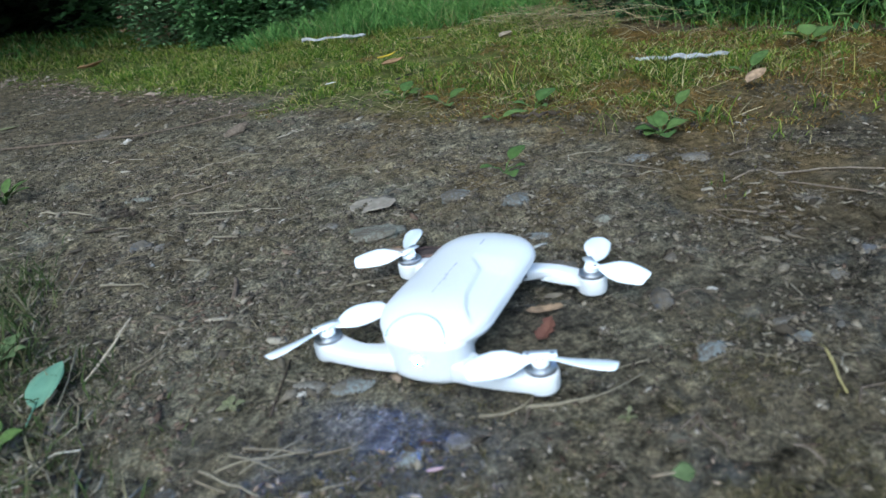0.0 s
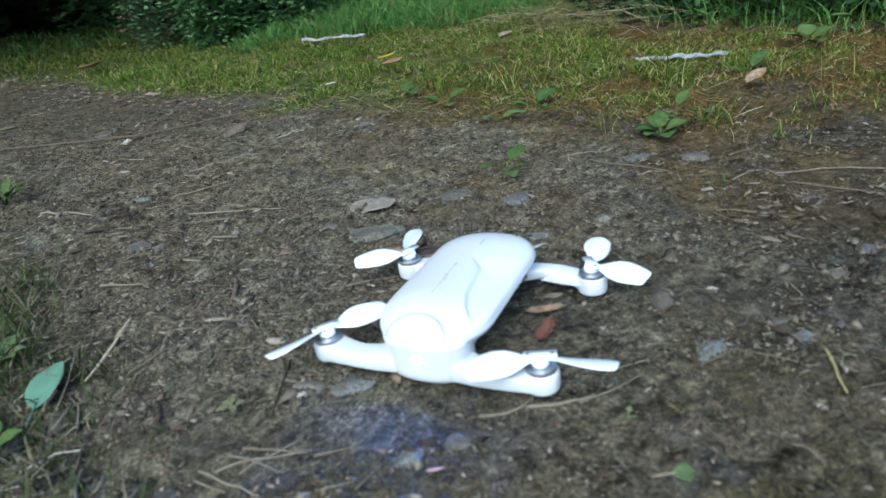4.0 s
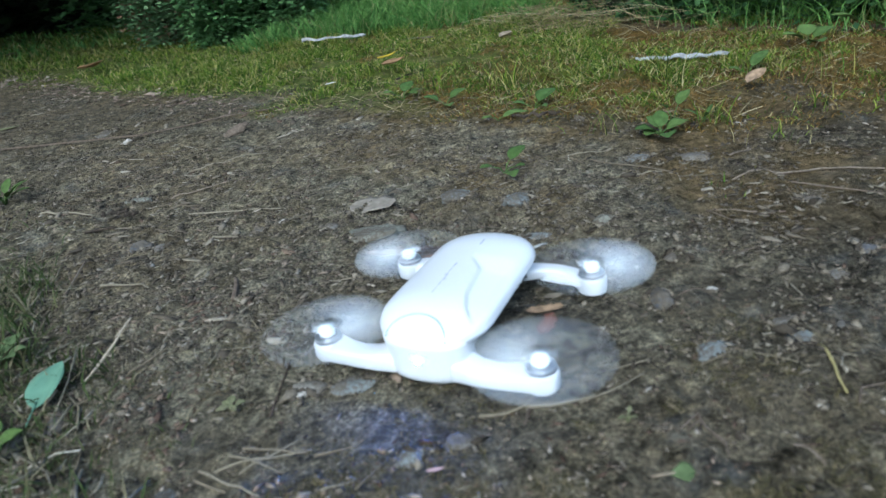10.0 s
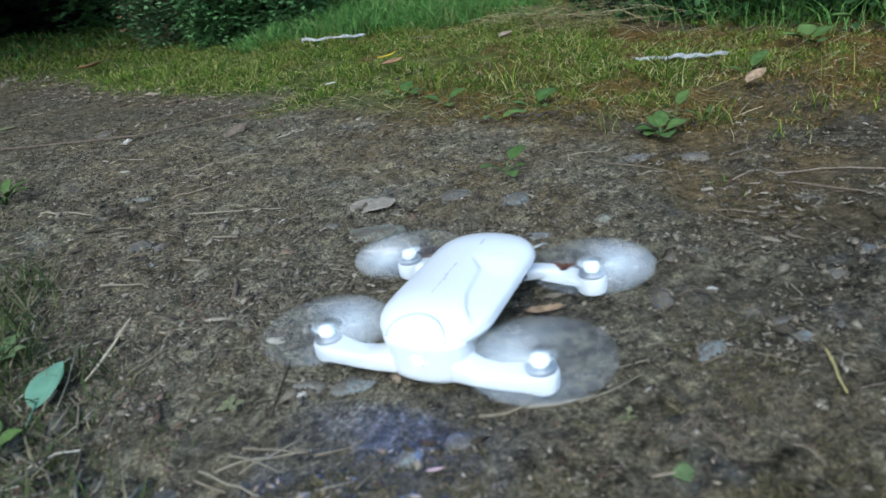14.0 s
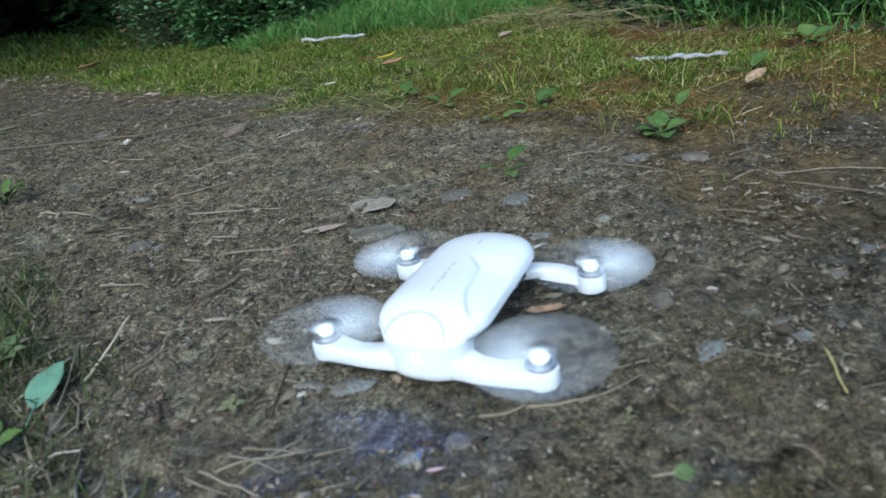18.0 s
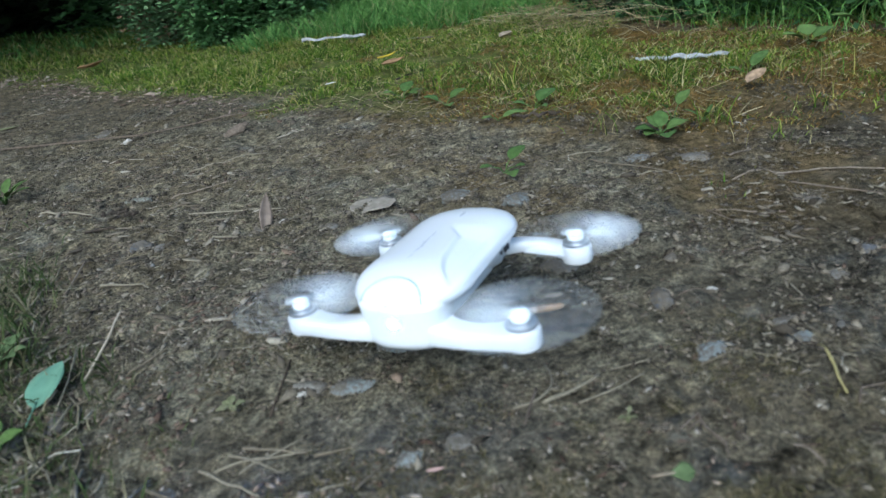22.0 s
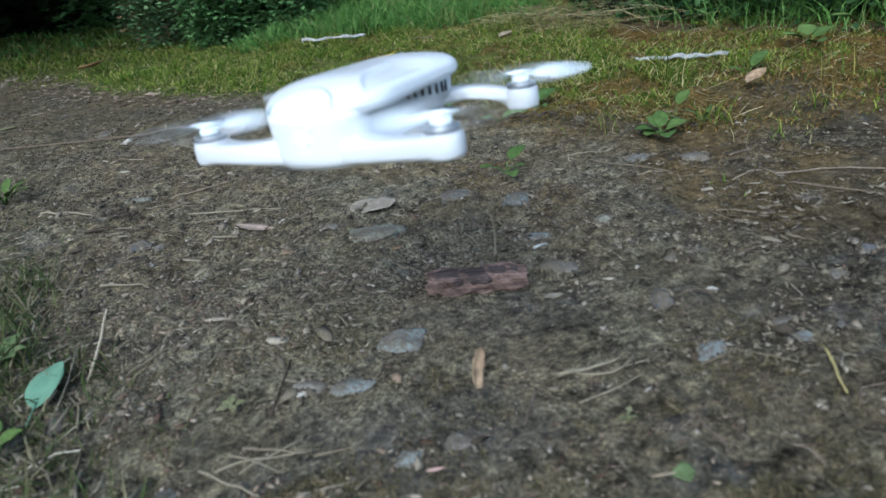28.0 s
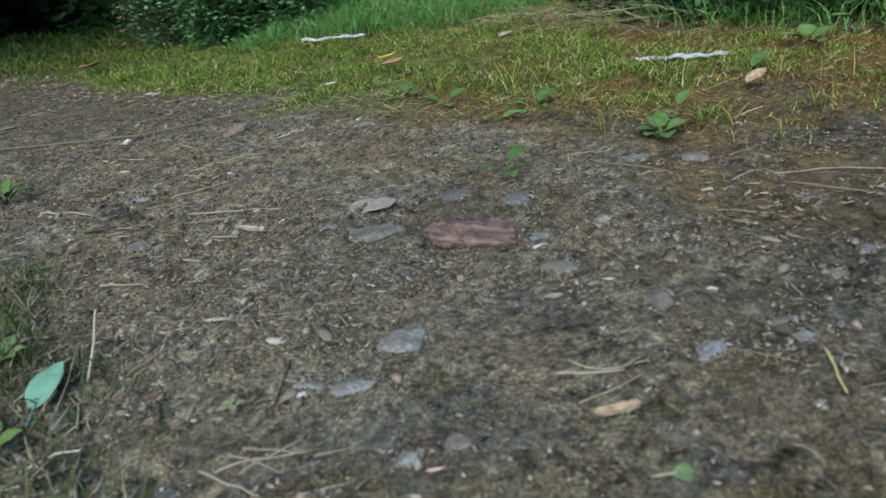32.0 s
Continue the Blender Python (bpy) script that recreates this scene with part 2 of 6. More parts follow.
GRASS_DULL = mat_varied("grass_dull", [(0, (0.04, 0.065, 0.018)), (0.45, (0.07, 0.095, 0.03)), (0.75, (0.13, 0.125, 0.06)), (1, (0.27, 0.24, 0.15))], 0.7, 300, through_light=0.2)
GRASS_LUSH = mat_varied("grass_lush", [(0, (0.065, 0.155, 0.034)), (0.5, (0.12, 0.26, 0.058)), (0.9, (0.19, 0.34, 0.09)), (1, (0.3, 0.28, 0.13))], 0.55, 200, through_light=0.3)
MOSS = mat_varied("moss_tufts", [(0, (0.052, 0.048, 0.020)), (0.45, (0.090, 0.080, 0.034)), (0.8, (0.14, 0.112, 0.058)), (1, (0.22, 0.18, 0.11))], 0.9, 600)
MOSS_RUST = mat_varied("moss_rusty", [(0, (0.07, 0.050, 0.014)), (0.5, (0.135, 0.088, 0.022)), (0.85, (0.21, 0.125, 0.034)), (1, (0.30, 0.21, 0.09))], 0.9, 500)
FOLIAGE = mat_varied("hedge_leaves", [(0, (0.05, 0.12, 0.04)), (0.6, (0.11, 0.225, 0.075)), (1, (0.18, 0.33, 0.125))], 0.5, 60, through_light=0.25)
NETTLE = mat_varied("nettle_leaves", [(0, (0.018, 0.048, 0.018)), (0.6, (0.045, 0.105, 0.036)), (1, (0.085, 0.175, 0.06))], 0.5, 60, through_light=0.2)
# near-black leaves: the shade inside the wood is put into their colour
WOODS_SHADE = mat_varied("woodland_leaves_shade", [(0, (0.006, 0.014, 0.004)), (1, (0.020, 0.040, 0.012))], 0.6, 8, through_light=0.2)
TRUNK = mat_varied("trunk_bark", [(0, (0.05, 0.042, 0.034)), (1, (0.1, 0.085, 0.07))], 0.9, 14, "object", grain_amount=0.6)
FLOWER = mat_varied("flower_heads", [(0, (0.45, 0.45, 0.36)), (1, (0.6, 0.6, 0.5))], 0.8, 300)
SHELL = mat_plain("drone_shell_white", (0.63, 0.66, 0.675), 0.30, coat=0.3)
SHELL_MATT = mat_plain("drone_lower_white", (0.60, 0.65, 0.68), 0.38)
BLADE = mat_plain("propeller_white", (0.86, 0.95, 1.0), 0.2, spec=1.0, coat=1.0)
METAL = mat_plain("motor_metal", (0.62, 0.64, 0.66), 0.38, 1.0)
MOTOR_DARK = mat_plain("motor_bell", (0.27, 0.285, 0.305), 0.4, 0.8)
VENT = mat_plain("vent_grey", (0.075, 0.08, 0.088), 0.6)
TEAL = mat_plain("teal_ring", (0.10, 0.26, 0.29), 0.35)
MARK = mat_plain("grey_print", (0.40, 0.43, 0.46), 0.5)
GLOW_BLUE = mat_glow("blue_light", (0.04, 0.19, 1.0), 38000.0)


# ---- mesh helpers ----
def part(name, bm, mat, parent=None, label="", smooth=True):
    me = bpy.data.meshes.new(name)
    bm.to_mesh(me)
    bm.free()
    if smooth:
        me.shade_smooth()
    me.materials.append(mat)
    ob = new(name, me)
    ob.parent = parent
    if label:
        tagged(ob, label)
    return ob


def joined(name, verts, faces, mat, parent=None, smooth=False):
    """One mesh from arrays: verts (n, 3), faces (m, 3 or 4)."""
    verts, faces = np.asarray(verts, np.float32), np.asarray(faces, np.int32)
    me = bpy.data.meshes.new(name)
    k = faces.shape[1]
    me.vertices.add(len(verts))
    me.vertices.foreach_set("co", verts.ravel())
    me.loops.add(faces.size)
    me.loops.foreach_set("vertex_index", faces.ravel())
    me.polygons.add(len(faces))
    me.polygons.foreach_set("loop_start", np.arange(0, faces.size, k, dtype=np.int32))
    me.polygons.foreach_set("loop_total", np.full(len(faces), k, np.int32))
    me.update(calc_edges=True)
    me.validate()
    if smooth:
        me.shade_smooth()
    me.materials.append(mat)
    ob = new(name, me)
    ob.parent = parent
    return ob


def grid_of(rings, close=True, cap=True):
    """A bmesh lofted through rings of equal length."""
    bm = bmesh.new()
    vs = [[bm.verts.new(p) for p in ring] for ring in rings]
    n = len(rings[0])
    for a, b in zip(vs, vs[1:]):
        for i in range(n if close else n - 1):
            j = (i + 1) % n
            bm.faces.new((a[i], a[j], b[j], b[i]))
    if cap and close:
        bm.faces.new(list(reversed(vs[0])))
        bm.faces.new(vs[-1])
    bmesh.ops.recalc_face_normals(bm, faces=bm.faces)
    return bm


def tube(points, radii, n=8):
    """A bmesh swept along points with a radius at each."""
    pts = [Vector(p) for p in points]
    rings, s = [], Vector((0.31, 0.17, 0.93))
    for i, p in enumerate(pts):
        d = (pts[min(i + 1, len(pts) - 1)] - pts[max(i - 1, 0)]).normalized()
        s = s - d * s.dot(d)
        s = s.normalized() if s.length > 1e-6 else d.orthogonal().normalized()
        u = d.cross(s)
        rings.append([p + (s * math.cos(a) + u * math.sin(a)) * radii[i] for a in (2 * math.pi * k / n for k in range(n))])
    return grid_of(rings)


# ---- the ground's relief ----
_table = np.random.RandomState(7).rand(256, 256)


def vnoise(x, y, size, seed=0):
    u, v = np.asarray(x, float) / size + 37.1 * seed + 1000, np.asarray(y, float) / size + 11.7 * seed + 1000
    i, j = np.floor(u).astype(int), np.floor(v).astype(int)
    a, b = u - i, v - j
    a, b = a * a * (3 - 2 * a), b * b * (3 - 2 * b)
    i0, i1, j0, j1 = i % 256, (i + 1) % 256, j % 256, (j + 1) % 256
    return (_table[i0, j0] * (1 - a) + _table[i1, j0] * a) * (1 - b) + (_table[i0, j1] * (1 - a) + _table[i1, j1] * a) * b - 0.5


EDGE_X = [-6.0, -1.2, -0.48, -0.16, 0.024, 0.29, 0.55, 3.0]
EDGE_Y = [6.5, 2.05, 1.33, 1.02, 0.86, 0.74, 0.68, 0.2]


def turf(x, y):
    """0 on the bare path, rising to 1 on the grass beside it."""
    d = y - np.interp(x, EDGE_X, EDGE_Y) + 0.16 * vnoise(x, y, 0.11, 3) + 0.06 * vnoise(x, y, 0.03, 4)
    strip = y - (1.33 - 1.4 * (x - 0.5)) + 0.05 * vnoise(x, y, 0.06, 7)
    worn = (x > 0.42) & (strip > -0.11) & (strip < 0.02)
    return np.where(worn, 0.12, np.clip(d / 0.25 + 0.25, 0, 1))


def dryness(x, y):
    """1 where the middle of the path is worn dry and pale, 0 where it stays darker."""
    d = (y - 0.64 + 0.45 * x) / (0.36 + 0.6 * np.clip(-x - 0.2, 0, 2))
    near = np.clip((0.44 - y) / 0.06, 0, 1) * np.clip((0.07 - x) / 0.06, 0, 1) * np.clip((x + 0.26) / 0.06, 0, 1) * np.clip((y - 0.02) / 0.1, 0, 1)
    worn = 0.40 * np.exp(-((x - 0.04) / 0.11) ** 2 - ((y - 0.50) / 0.09) ** 2)
    return np.clip(0.40 * near + worn + np.exp(-d * d) * (1.0 - 0.55 * np.clip((-x - 0.20) / 0.3, 0, 1)) * (1.0 - np.clip((x - 0.12) / 0.18, 0, 0.8)) + 0.5 * vnoise(x, y, 0.09, 61) + 0.2 * vnoise(x, y, 0.03, 62), 0, 1)


def dark_soil(x, y):
    """1 on the darker right side of the path and in a patch beneath the drone."""
    # the patch beneath the drone deepens its shadow in the soil's colour
    drone_shade = 1.2 - np.hypot((x - 0.058) / 0.045, (y - 0.352) / 0.035)
    return np.clip(np.maximum((x - 0.10) / 0.16, drone_shade) + 0.6 * vnoise(x, y, 0.07, 63), 0, 1) * np.clip(2.4 - 1.4 * np.hypot(x, y - 0.3), 0, 1)


def wet_and_shade(x, y):
    """A damp, dark grey spot before the drone's nose, and a dark one beneath it."""
    # the spot beneath paints a deeper drone shadow into the soil
    below = np.clip(1.6 - np.hypot((x - 0.028) / 0.052, (y - 0.362) / 0.026) + 0.9 * vnoise(x, y, 0.03, 69) + 0.6 * vnoise(x, y, 0.011, 68), 0, 1)
    before = np.clip(1.9 - np.hypot((x + 0.026) / 0.036, (y - 0.262) / 0.024) + 1.1 * vnoise(x, y, 0.03, 67) + 0.6 * vnoise(x, y, 0.011, 68), 0, 1)
    return np.maximum(0.26 * below, 0.45 * before)


def mossiness(x, y):
    """Patches of olive-brown moss film, thickest on the darker right side and by the grass."""
    over = y - np.interp(x, EDGE_X, EDGE_Y)
    near = np.clip(1 - np.where(over > 0, over / 1.1, -over / 0.46), 0, 1) * np.clip((x + 0.25) / 0.35, 0.2, 1)
    return np.clip((0.25 + 0.75 * np.maximum(dark_soil(x, y), near)) * (0.72 + 1.5 * vnoise(x, y, 0.06, 64) + 0.9 * vnoise(x, y, 0.02, 65)) - 0.12, 0, 0.85) * np.clip((y - 0.36) / 0.16, 0.12, 1)


def relief(x, y):
    x, y = np.asarray(x, float), np.asarray(y, float)
    flat = np.clip((np.hypot(x - 0.005, y - 0.355) - 0.07) / 0.08, 0.12, 1)
    z = 0.008 * vnoise(x, y, 0.11, 1) + 0.006 * vnoise(x, y, 0.035, 2) + 0.006 * vnoise(x, y, 0.013, 5) + 0.003 * vnoise(x, y, 0.0075, 8)
    far = np.clip((np.hypot(x, y) - 2) / 6, 0, 1)
    return z * flat - 0.001 + 0.004 * turf(x, y) + far * 0.25 * vnoise(x, y, 1.9, 6)


def height(x, y):
    return float(relief(x, y))


def axis(lo, hi, step, far):
    mid = list(np.arange(lo, hi + step, step))
    out, s = [mid[-1]], step
    while out[-1] < far:
        s *= 1.09
        out.append(out[-1] + s)
    back, s = [mid[0]], step
    while back[-1] > -far:
        s *= 1.09
        back.append(back[-1] - s)
    return np.array(back[:0:-1] + mid + out[1:])


def build_ground():
    xs, ys = axis(-0.5, 0.5, 0.0037, 1500), axis(0.14, 0.95, 0.0037, 1500)
    X, Y = np.meshgrid(xs, ys)
    Z = relief(X, Y)
    n, m = len(xs), len(ys)
    idx = np.arange(n * m).reshape(m, n)
    f = np.stack([idx[:-1, :-1], idx[:-1, 1:], idx[1:, 1:], idx[1:, :-1]], -1).reshape(-1, 4)
    ob = joined("ground", np.stack([X, Y, Z], -1).reshape(-1, 3), f, SOIL, smooth=True)
    grown = ob.data.attributes.new("grown", "FLOAT", "POINT")
    grown.data.foreach_set("value", (0.85 * np.clip(turf(X, Y) * 1.4 - 0.2, 0, 1)).astype(np.float32).ravel())
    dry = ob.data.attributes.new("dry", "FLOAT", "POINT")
    dry.data.foreach_set("value", (0.3 + 0.7 * dryness(X, Y) - 0.40 * dark_soil(X, Y)).astype(np.float32).ravel())
    mossy = ob.data.attributes.new("mossy", "FLOAT", "POINT")
    mossy.data.foreach_set("value", mossiness(X, Y).astype(np.float32).ravel())
    rust = ob.data.attributes.new("rust", "FLOAT", "POINT")
    rust.data.foreach_set("value", np.clip((X - 0.02) / 0.4 + 0.8 * vnoise(X, Y, 0.12, 66), 0.05, 1).astype(np.float32).ravel())
    wet_shade = ob.data.attributes.new("wet_shade", "FLOAT", "POINT")
    wet_shade.data.foreach_set("value", wet_and_shade(X, Y).astype(np.float32).ravel())
    tagged(ob, "dark trodden soil path with grit, moss and straw", "ground", kind="structure")


build_ground()


# ---- the drone: nose along +y, belly at z = 0 ----
HUB_X, HUB_FRONT, HUB_REAR, DISC_Z, BLADE_R = 0.0655, 0.0495, -0.0545, 0.0205, 0.0388
SHELL_W, RIM_Z, TOP_Z, END_FRONT, END_BACK = 0.0334, 0.0280, 0.0396, 0.0270, -0.0342


def outline(hw, z, n=120, side=34):
    """The shell's racetrack outline at half width hw, evenly stepped along its sides; both round ends are a little square."""
    out = []
    for sign, y0, y1 in ((1, END_FRONT, END_BACK), (-1, END_BACK, END_FRONT)):
        for k in range(n // 2 + 1):
            a = 2 * math.pi * k / n + (0 if sign > 0 else math.pi)
            c, s = math.cos(a), math.sin(a)
            out.append((hw * math.copysign(abs(c) ** 0.88, c), y0 + hw * math.copysign(abs(s) ** 0.88, s), z))
        out += [(-sign * hw, y0 + (y1 - y0) * k / side, z) for k in range(1, side)]
    return out


def stadium(hl, hw, z, n=72, cy=0.0):
    """A racetrack outline."""
    out = []
    for k in range(n):
        a = 2 * math.pi * (k + 0.5) / n
        x, y = hw * math.cos(a), hw * math.sin(a)
        out.append((x, cy + y + math.copysign(hl - hw, y), z))
    return out


def inset(x, y):
    """How far out of the shell's spine a point lies, in half widths of the outline through it."""
    dy = max(0.0, y - END_FRONT, END_BACK - y)
    e = 2 / 0.88
    return (abs(x) ** e + dy ** e) ** (1 / e)


SCOOP_Y = [-0.0200, -0.0150, -0.0074, 0.0083, 0.0223, 0.0338, 0.0439, 0.0520]
SCOOP_X = [0.0000, -0.0040, -0.0101, -0.0120, -0.0141, -0.0184, -0.0255, -0.0340]


def scoop(x, y):
    """The shallow S-shaped step pressed into one side of the top."""
    s = (float(np.interp(y, SCOOP_Y, SCOOP_X)) - x) / 0.0030
    s = min(1.0, max(0.0, s))
    ends = min(1.0, max(0.0, (y + 0.024) / 0.017))
    rim = min(1.0, max(0.0, (0.0326 - inset(x, y)) / 0.007))
    return 0.0023 * s * s * (3 - 2 * s) * ends * rim


def settle(x, y, z):
    """The shell's true height: its rim climbs a little towards the tail and its top slopes down to the nose."""
    up = 0.24 * min(1.0, max(0.0, (0.030 - y) / 0.095))
    z = TOP_Z - (TOP_Z - z) * (1 - up)
    k = min(1.0, max(0.0, (z - 0.0262) / 0.0130))
    return z - 4.6 * max(0.0, y - 0.022) ** 2 * k - scoop(x, y) * min(1.0, 3 * k)


def shell_z(x, y):
    c = min(1.0, inset(x, y) / SHELL_W) ** (1 / 0.8)
    return settle(x, y, RIM_Z + (TOP_Z - RIM_Z) * math.sqrt(max(0.0, 1 - c * c)) ** 0.85)


def shell_rings():
    """From the undercut below the rim, over the rim's edge, up the dome to the spine."""
    rings = [(0.0236, 0.0240), (0.0236, 0.0316), (0.0239, 0.0324), (0.0258, 0.0333), (0.0261, 0.0333), (0.0262, 0.0325), (0.0265, 0.0325), (0.0266, 0.0335), (0.0272, 0.0338), (0.0277, 0.0338)]
    rings += [(RIM_Z + (TOP_Z - RIM_Z) * math.sin(t) ** 0.85, SHELL_W * math.cos(t) ** 0.8) for t in (radians(90 * k / 72) for k in range(72))]
    rings.append((TOP_Z, 0.0005))
    return [[(x, y, settle(x, y, z)) for x, y, z in outline(hw, z)] for z, hw in rings]


def sweep_box(stations, n=20):
    """A rounded bar through stations (x, y, z centre, width, height), its width across its own course."""
    rings = []
    for i, (x, y, z, w, h) in enumerate(stations):
        x0, y0 = stations[max(i - 1, 0)][:2]
        x1, y1 = stations[min(i + 1, len(stations) - 1)][:2]
        L = math.hypot(x1 - x0, y1 - y0)
        sx, sy = -(y1 - y0) / L, (x1 - x0) / L
        ring = []
        for k in range(n):
            a = 2 * math.pi * k / n
            c, s = math.cos(a), math.sin(a)
            c, s = math.copysign(abs(c) ** 0.5, c), math.copysign(abs(s) ** 0.42, s)
            ring.append((x + sx * c * w / 2, y + sy * c * w / 2, z + s * h / 2))
        rings.append(ring)
    return grid_of(rings)


def disc(r, z0, z1, bevel, n=40, cx=0.0, cy=0.0):
    prof = [(r - bevel, z0), (r - bevel * 0.3, z0 + bevel * 0.3), (r, z0 + bevel), (r, z1 - bevel), (r - bevel * 0.3, z1 - bevel * 0.3), (r - bevel, z1)]
    return grid_of([[(cx + q * math.cos(2 * math.pi * k / n), cy + q * math.sin(2 * math.pi * k / n), z) for k in range(n)] for q, z in prof])


def box(sx, sy, sz, at, bevel=0.0):
    bm = bmesh.new()
    bmesh.ops.create_cube(bm, size=1.0)
    for v in bm.verts:
        v.co = Vector((v.co.x * sx + at[0], v.co.y * sy + at[1], v.co.z * sz + at[2]))
    if bevel:
        bmesh.ops.bevel(bm, geom=bm.edges[:], offset=bevel, segments=2, affect="EDGES")
    return bm


def blade_mesh(hand):
    """One folding blade along +x, its leading edge on the side that hand gives; pitched and rounded."""
    stations = [(0.004, 0.0042, 8), (0.007, 0.0056, 16), (0.011, 0.0100, 19), (0.016, 0.0150, 18), (0.022, 0.0172, 16),
                (0.028, 0.0170, 13), (0.033, 0.0156, 11), (0.0362, 0.0140, 10), (0.0380, 0.0118, 10), (0.0388, 0.0070, 10)]
    rings = []
    for x, chord, pitch in stations:
        p = radians(1.35 * pitch) * hand
        ring = []
        for k in range(12):
            a = 2 * math.pi * k / 12
            u, t = math.cos(a) * chord / 2 + hand * chord * 0.10, math.sin(a) * 0.00055 + 0.0009 * (1 - math.cos(a) ** 2)
            ring.append((x, u * math.cos(p) - t * math.sin(p), u * math.sin(p) + t * math.cos(p)))
        rings.append(ring)
    return grid_of(rings)


def build_drone():
    drone = tagged(new("drone"), "small glossy white folding quadcopter with four unfolded arms and two-bladed propellers", "drone")
    body = part("body", grid_of(shell_rings()), SHELL, drone, "glossy white upper shell")
    # the belly: a narrow spine under the shell
    part("belly", grid_of([stadium(l, w, z, cy=-0.004) for z, l, w in
                           ((0.0003, 0.046, 0.0105), (0.0012, 0.049, 0.0130), (0.004, 0.0515, 0.0135), (0.010, 0.0530, 0.0140), (0.0160, 0.0540, 0.0145), (0.0250, 0.0545, 0.0160))]), SHELL_MATT, drone)
    # the nose block stands upright below the rim, square-cornered, filleted underneath
    nose = [(0.0002, 0.0175, 0.0175), (0.0010, 0.0208, 0.0206), (0.0030, 0.0230, 0.0222), (0.0048, 0.0237, 0.0226), (0.0064, 0.0240, 0.0228), (0.0085, 0.0243, 0.0229), (0.0140, 0.0247, 0.0226), (0.0190, 0.0254, 0.0230), (0.0230, 0.0260, 0.0230), (0.0263, 0.0262, 0.0227)]
    rings = []
    for z, a, b in nose:
        rings.append([(a * math.copysign(abs(math.cos(t)) ** 0.76, math.cos(t)), 0.0440 + (b - 0.0065) * math.copysign(abs(math.sin(t)) ** 0.76, math.sin(t)), z) for t in (2 * math.pi * (k + 0.5) / 56 for k in range(56))])
    bm = grid_of(rings)
    part("nose", bm, SHELL, drone, "rounded white nose block")
    tail = [(0.003, 0.014, 0.010), (0.006, 0.019, 0.014), (0.012, 0.022, 0.016), (0.0200, 0.0235, 0.0175), (0.0260, 0.0235, 0.0175)]
    part("tail_block", grid_of([[(a * math.cos(t), -0.045 - b * math.sin(t), z) for t in (2 * math.pi * k / 40 for k in range(40))] for z, a, b in tail]), SHELL_MATT, drone)
    # the round cap of the nose and the fine teal line round it
    bm = bmesh.new()
    cx, cy, rx, ry = 0.0014, 0.0612, 0.0188, 0.0160
    rows, n = 12, 56
    grid = []
    for i in range(rows + 1):
        ring = []
        for k in range(n):
            a = 2 * math.pi * k / n
            x, y = cx + 0.97 * rx * i / rows * math.cos(a), cy + 0.97 * ry * i / rows * math.sin(a)
            dd = inset(x, y)
            if dd > 0.0331:
                x, y = x * 0.0331 / dd, END_FRONT + (y - END_FRONT) * 0.0331 / dd
            ring.append(bm.verts.new((x, y, shell_z(x, y) + 0.00045 * min(1.0, max(0.1, (0.0332 - dd) / 0.002)))))
        grid.append(ring)
    for p, q in zip(grid, grid[1:]):
        for k in range(n):
            j = (k + 1) % n
            bm.faces.new((p[k], p[j], q[j], q[k]))
    part("nose_cap", bm, SHELL, drone, "round white cap over the nose")
    arc = [radians(a) for a in range(194, 347, 4)]
    pts = [(cx + rx * math.cos(a), cy + ry * math.sin(a)) for a in arc]
    part("cap_ring", tube([(x, y, shell_z(x, y) + 0.00015) for x, y in pts], [0.0003] * len(pts)), TEAL, drone, "thin teal line round the cap")
    # printed mark: unreadable dashes along the spine
    for y0, ln, wd in ((0.026, 0.006, 0.0005), (0.018, 0.005, 0.0007), (0.0125, 0.0035, 0.0016), (0.0075, 0.003, 0.0018), (0.0015, 0.0045, 0.0007), (-0.0055, 0.006, 0.0008)):
        part("print_mark", box(wd, ln, 0.0002, (0.0042 + 0.0006 * math.sin(y0 * 900), y0 - 0.002, shell_z(0.0042, y0) + 0.00012)), MARK, body, smooth=False)
    part("print_mark", box(0.0010, 0.009, 0.0002, (0.0008, -0.0413, shell_z(0.0008, -0.0413) + 0.00012)), MARK, body, smooth=False)
    # flanks under the rim at the tail, with upright cooling slots
    def flank(y):
        return 0.52 + 0.48 * min(1.0, max(0.0, -y / 0.030))

    part("flank", grid_of([[(x * flank(y), y, z) for x, y, z in stadium(0.0330, hw, z, cy=-0.0332)] for z, hw in
                           ((0.0100, 0.0165), (0.0120, 0.0222), (0.0145, 0.0256), (0.0180, 0.0275), (0.0220, 0.0284), (0.0268, 0.0288))]), SHELL_MATT, drone)
    for side in (-1, 1):
        for k in range(7):
            y = -0.0365 + 0.0045 * k
            part("vent_slot", box(0.0012, 0.0022, 0.0062 - 0.0004 * k, (side * 0.0283 * flank(y), y, 0.0212), 0.0003), VENT, drone)
    # a small lamp on the nose throws a blue pool on the soil before it
    part("nose_lamp", box(0.0010, 0.0004, 0.0005, (0, 0.0605, 0.01495), 0.0001), GLOW_BLUE, drone, "small blue glowing lamp in the nose", smooth=False)
    # cheeks and lip are added parts that block rays to shape the pool
    for side in (-1, 1):
        part("added_lamp_cheek", box(0.0003, 0.0010, 0.0010, (side * 0.0014, 0.0608, 0.01490), 0.0001), SHELL, drone, smooth=False)
    part("added_lamp_lip", box(0.0044, 0.0010, 0.0003, (0, 0.0608, 0.01450), 0.0001), SHELL, drone, "added narrow white lip that shapes the lamp pool", smooth=False)
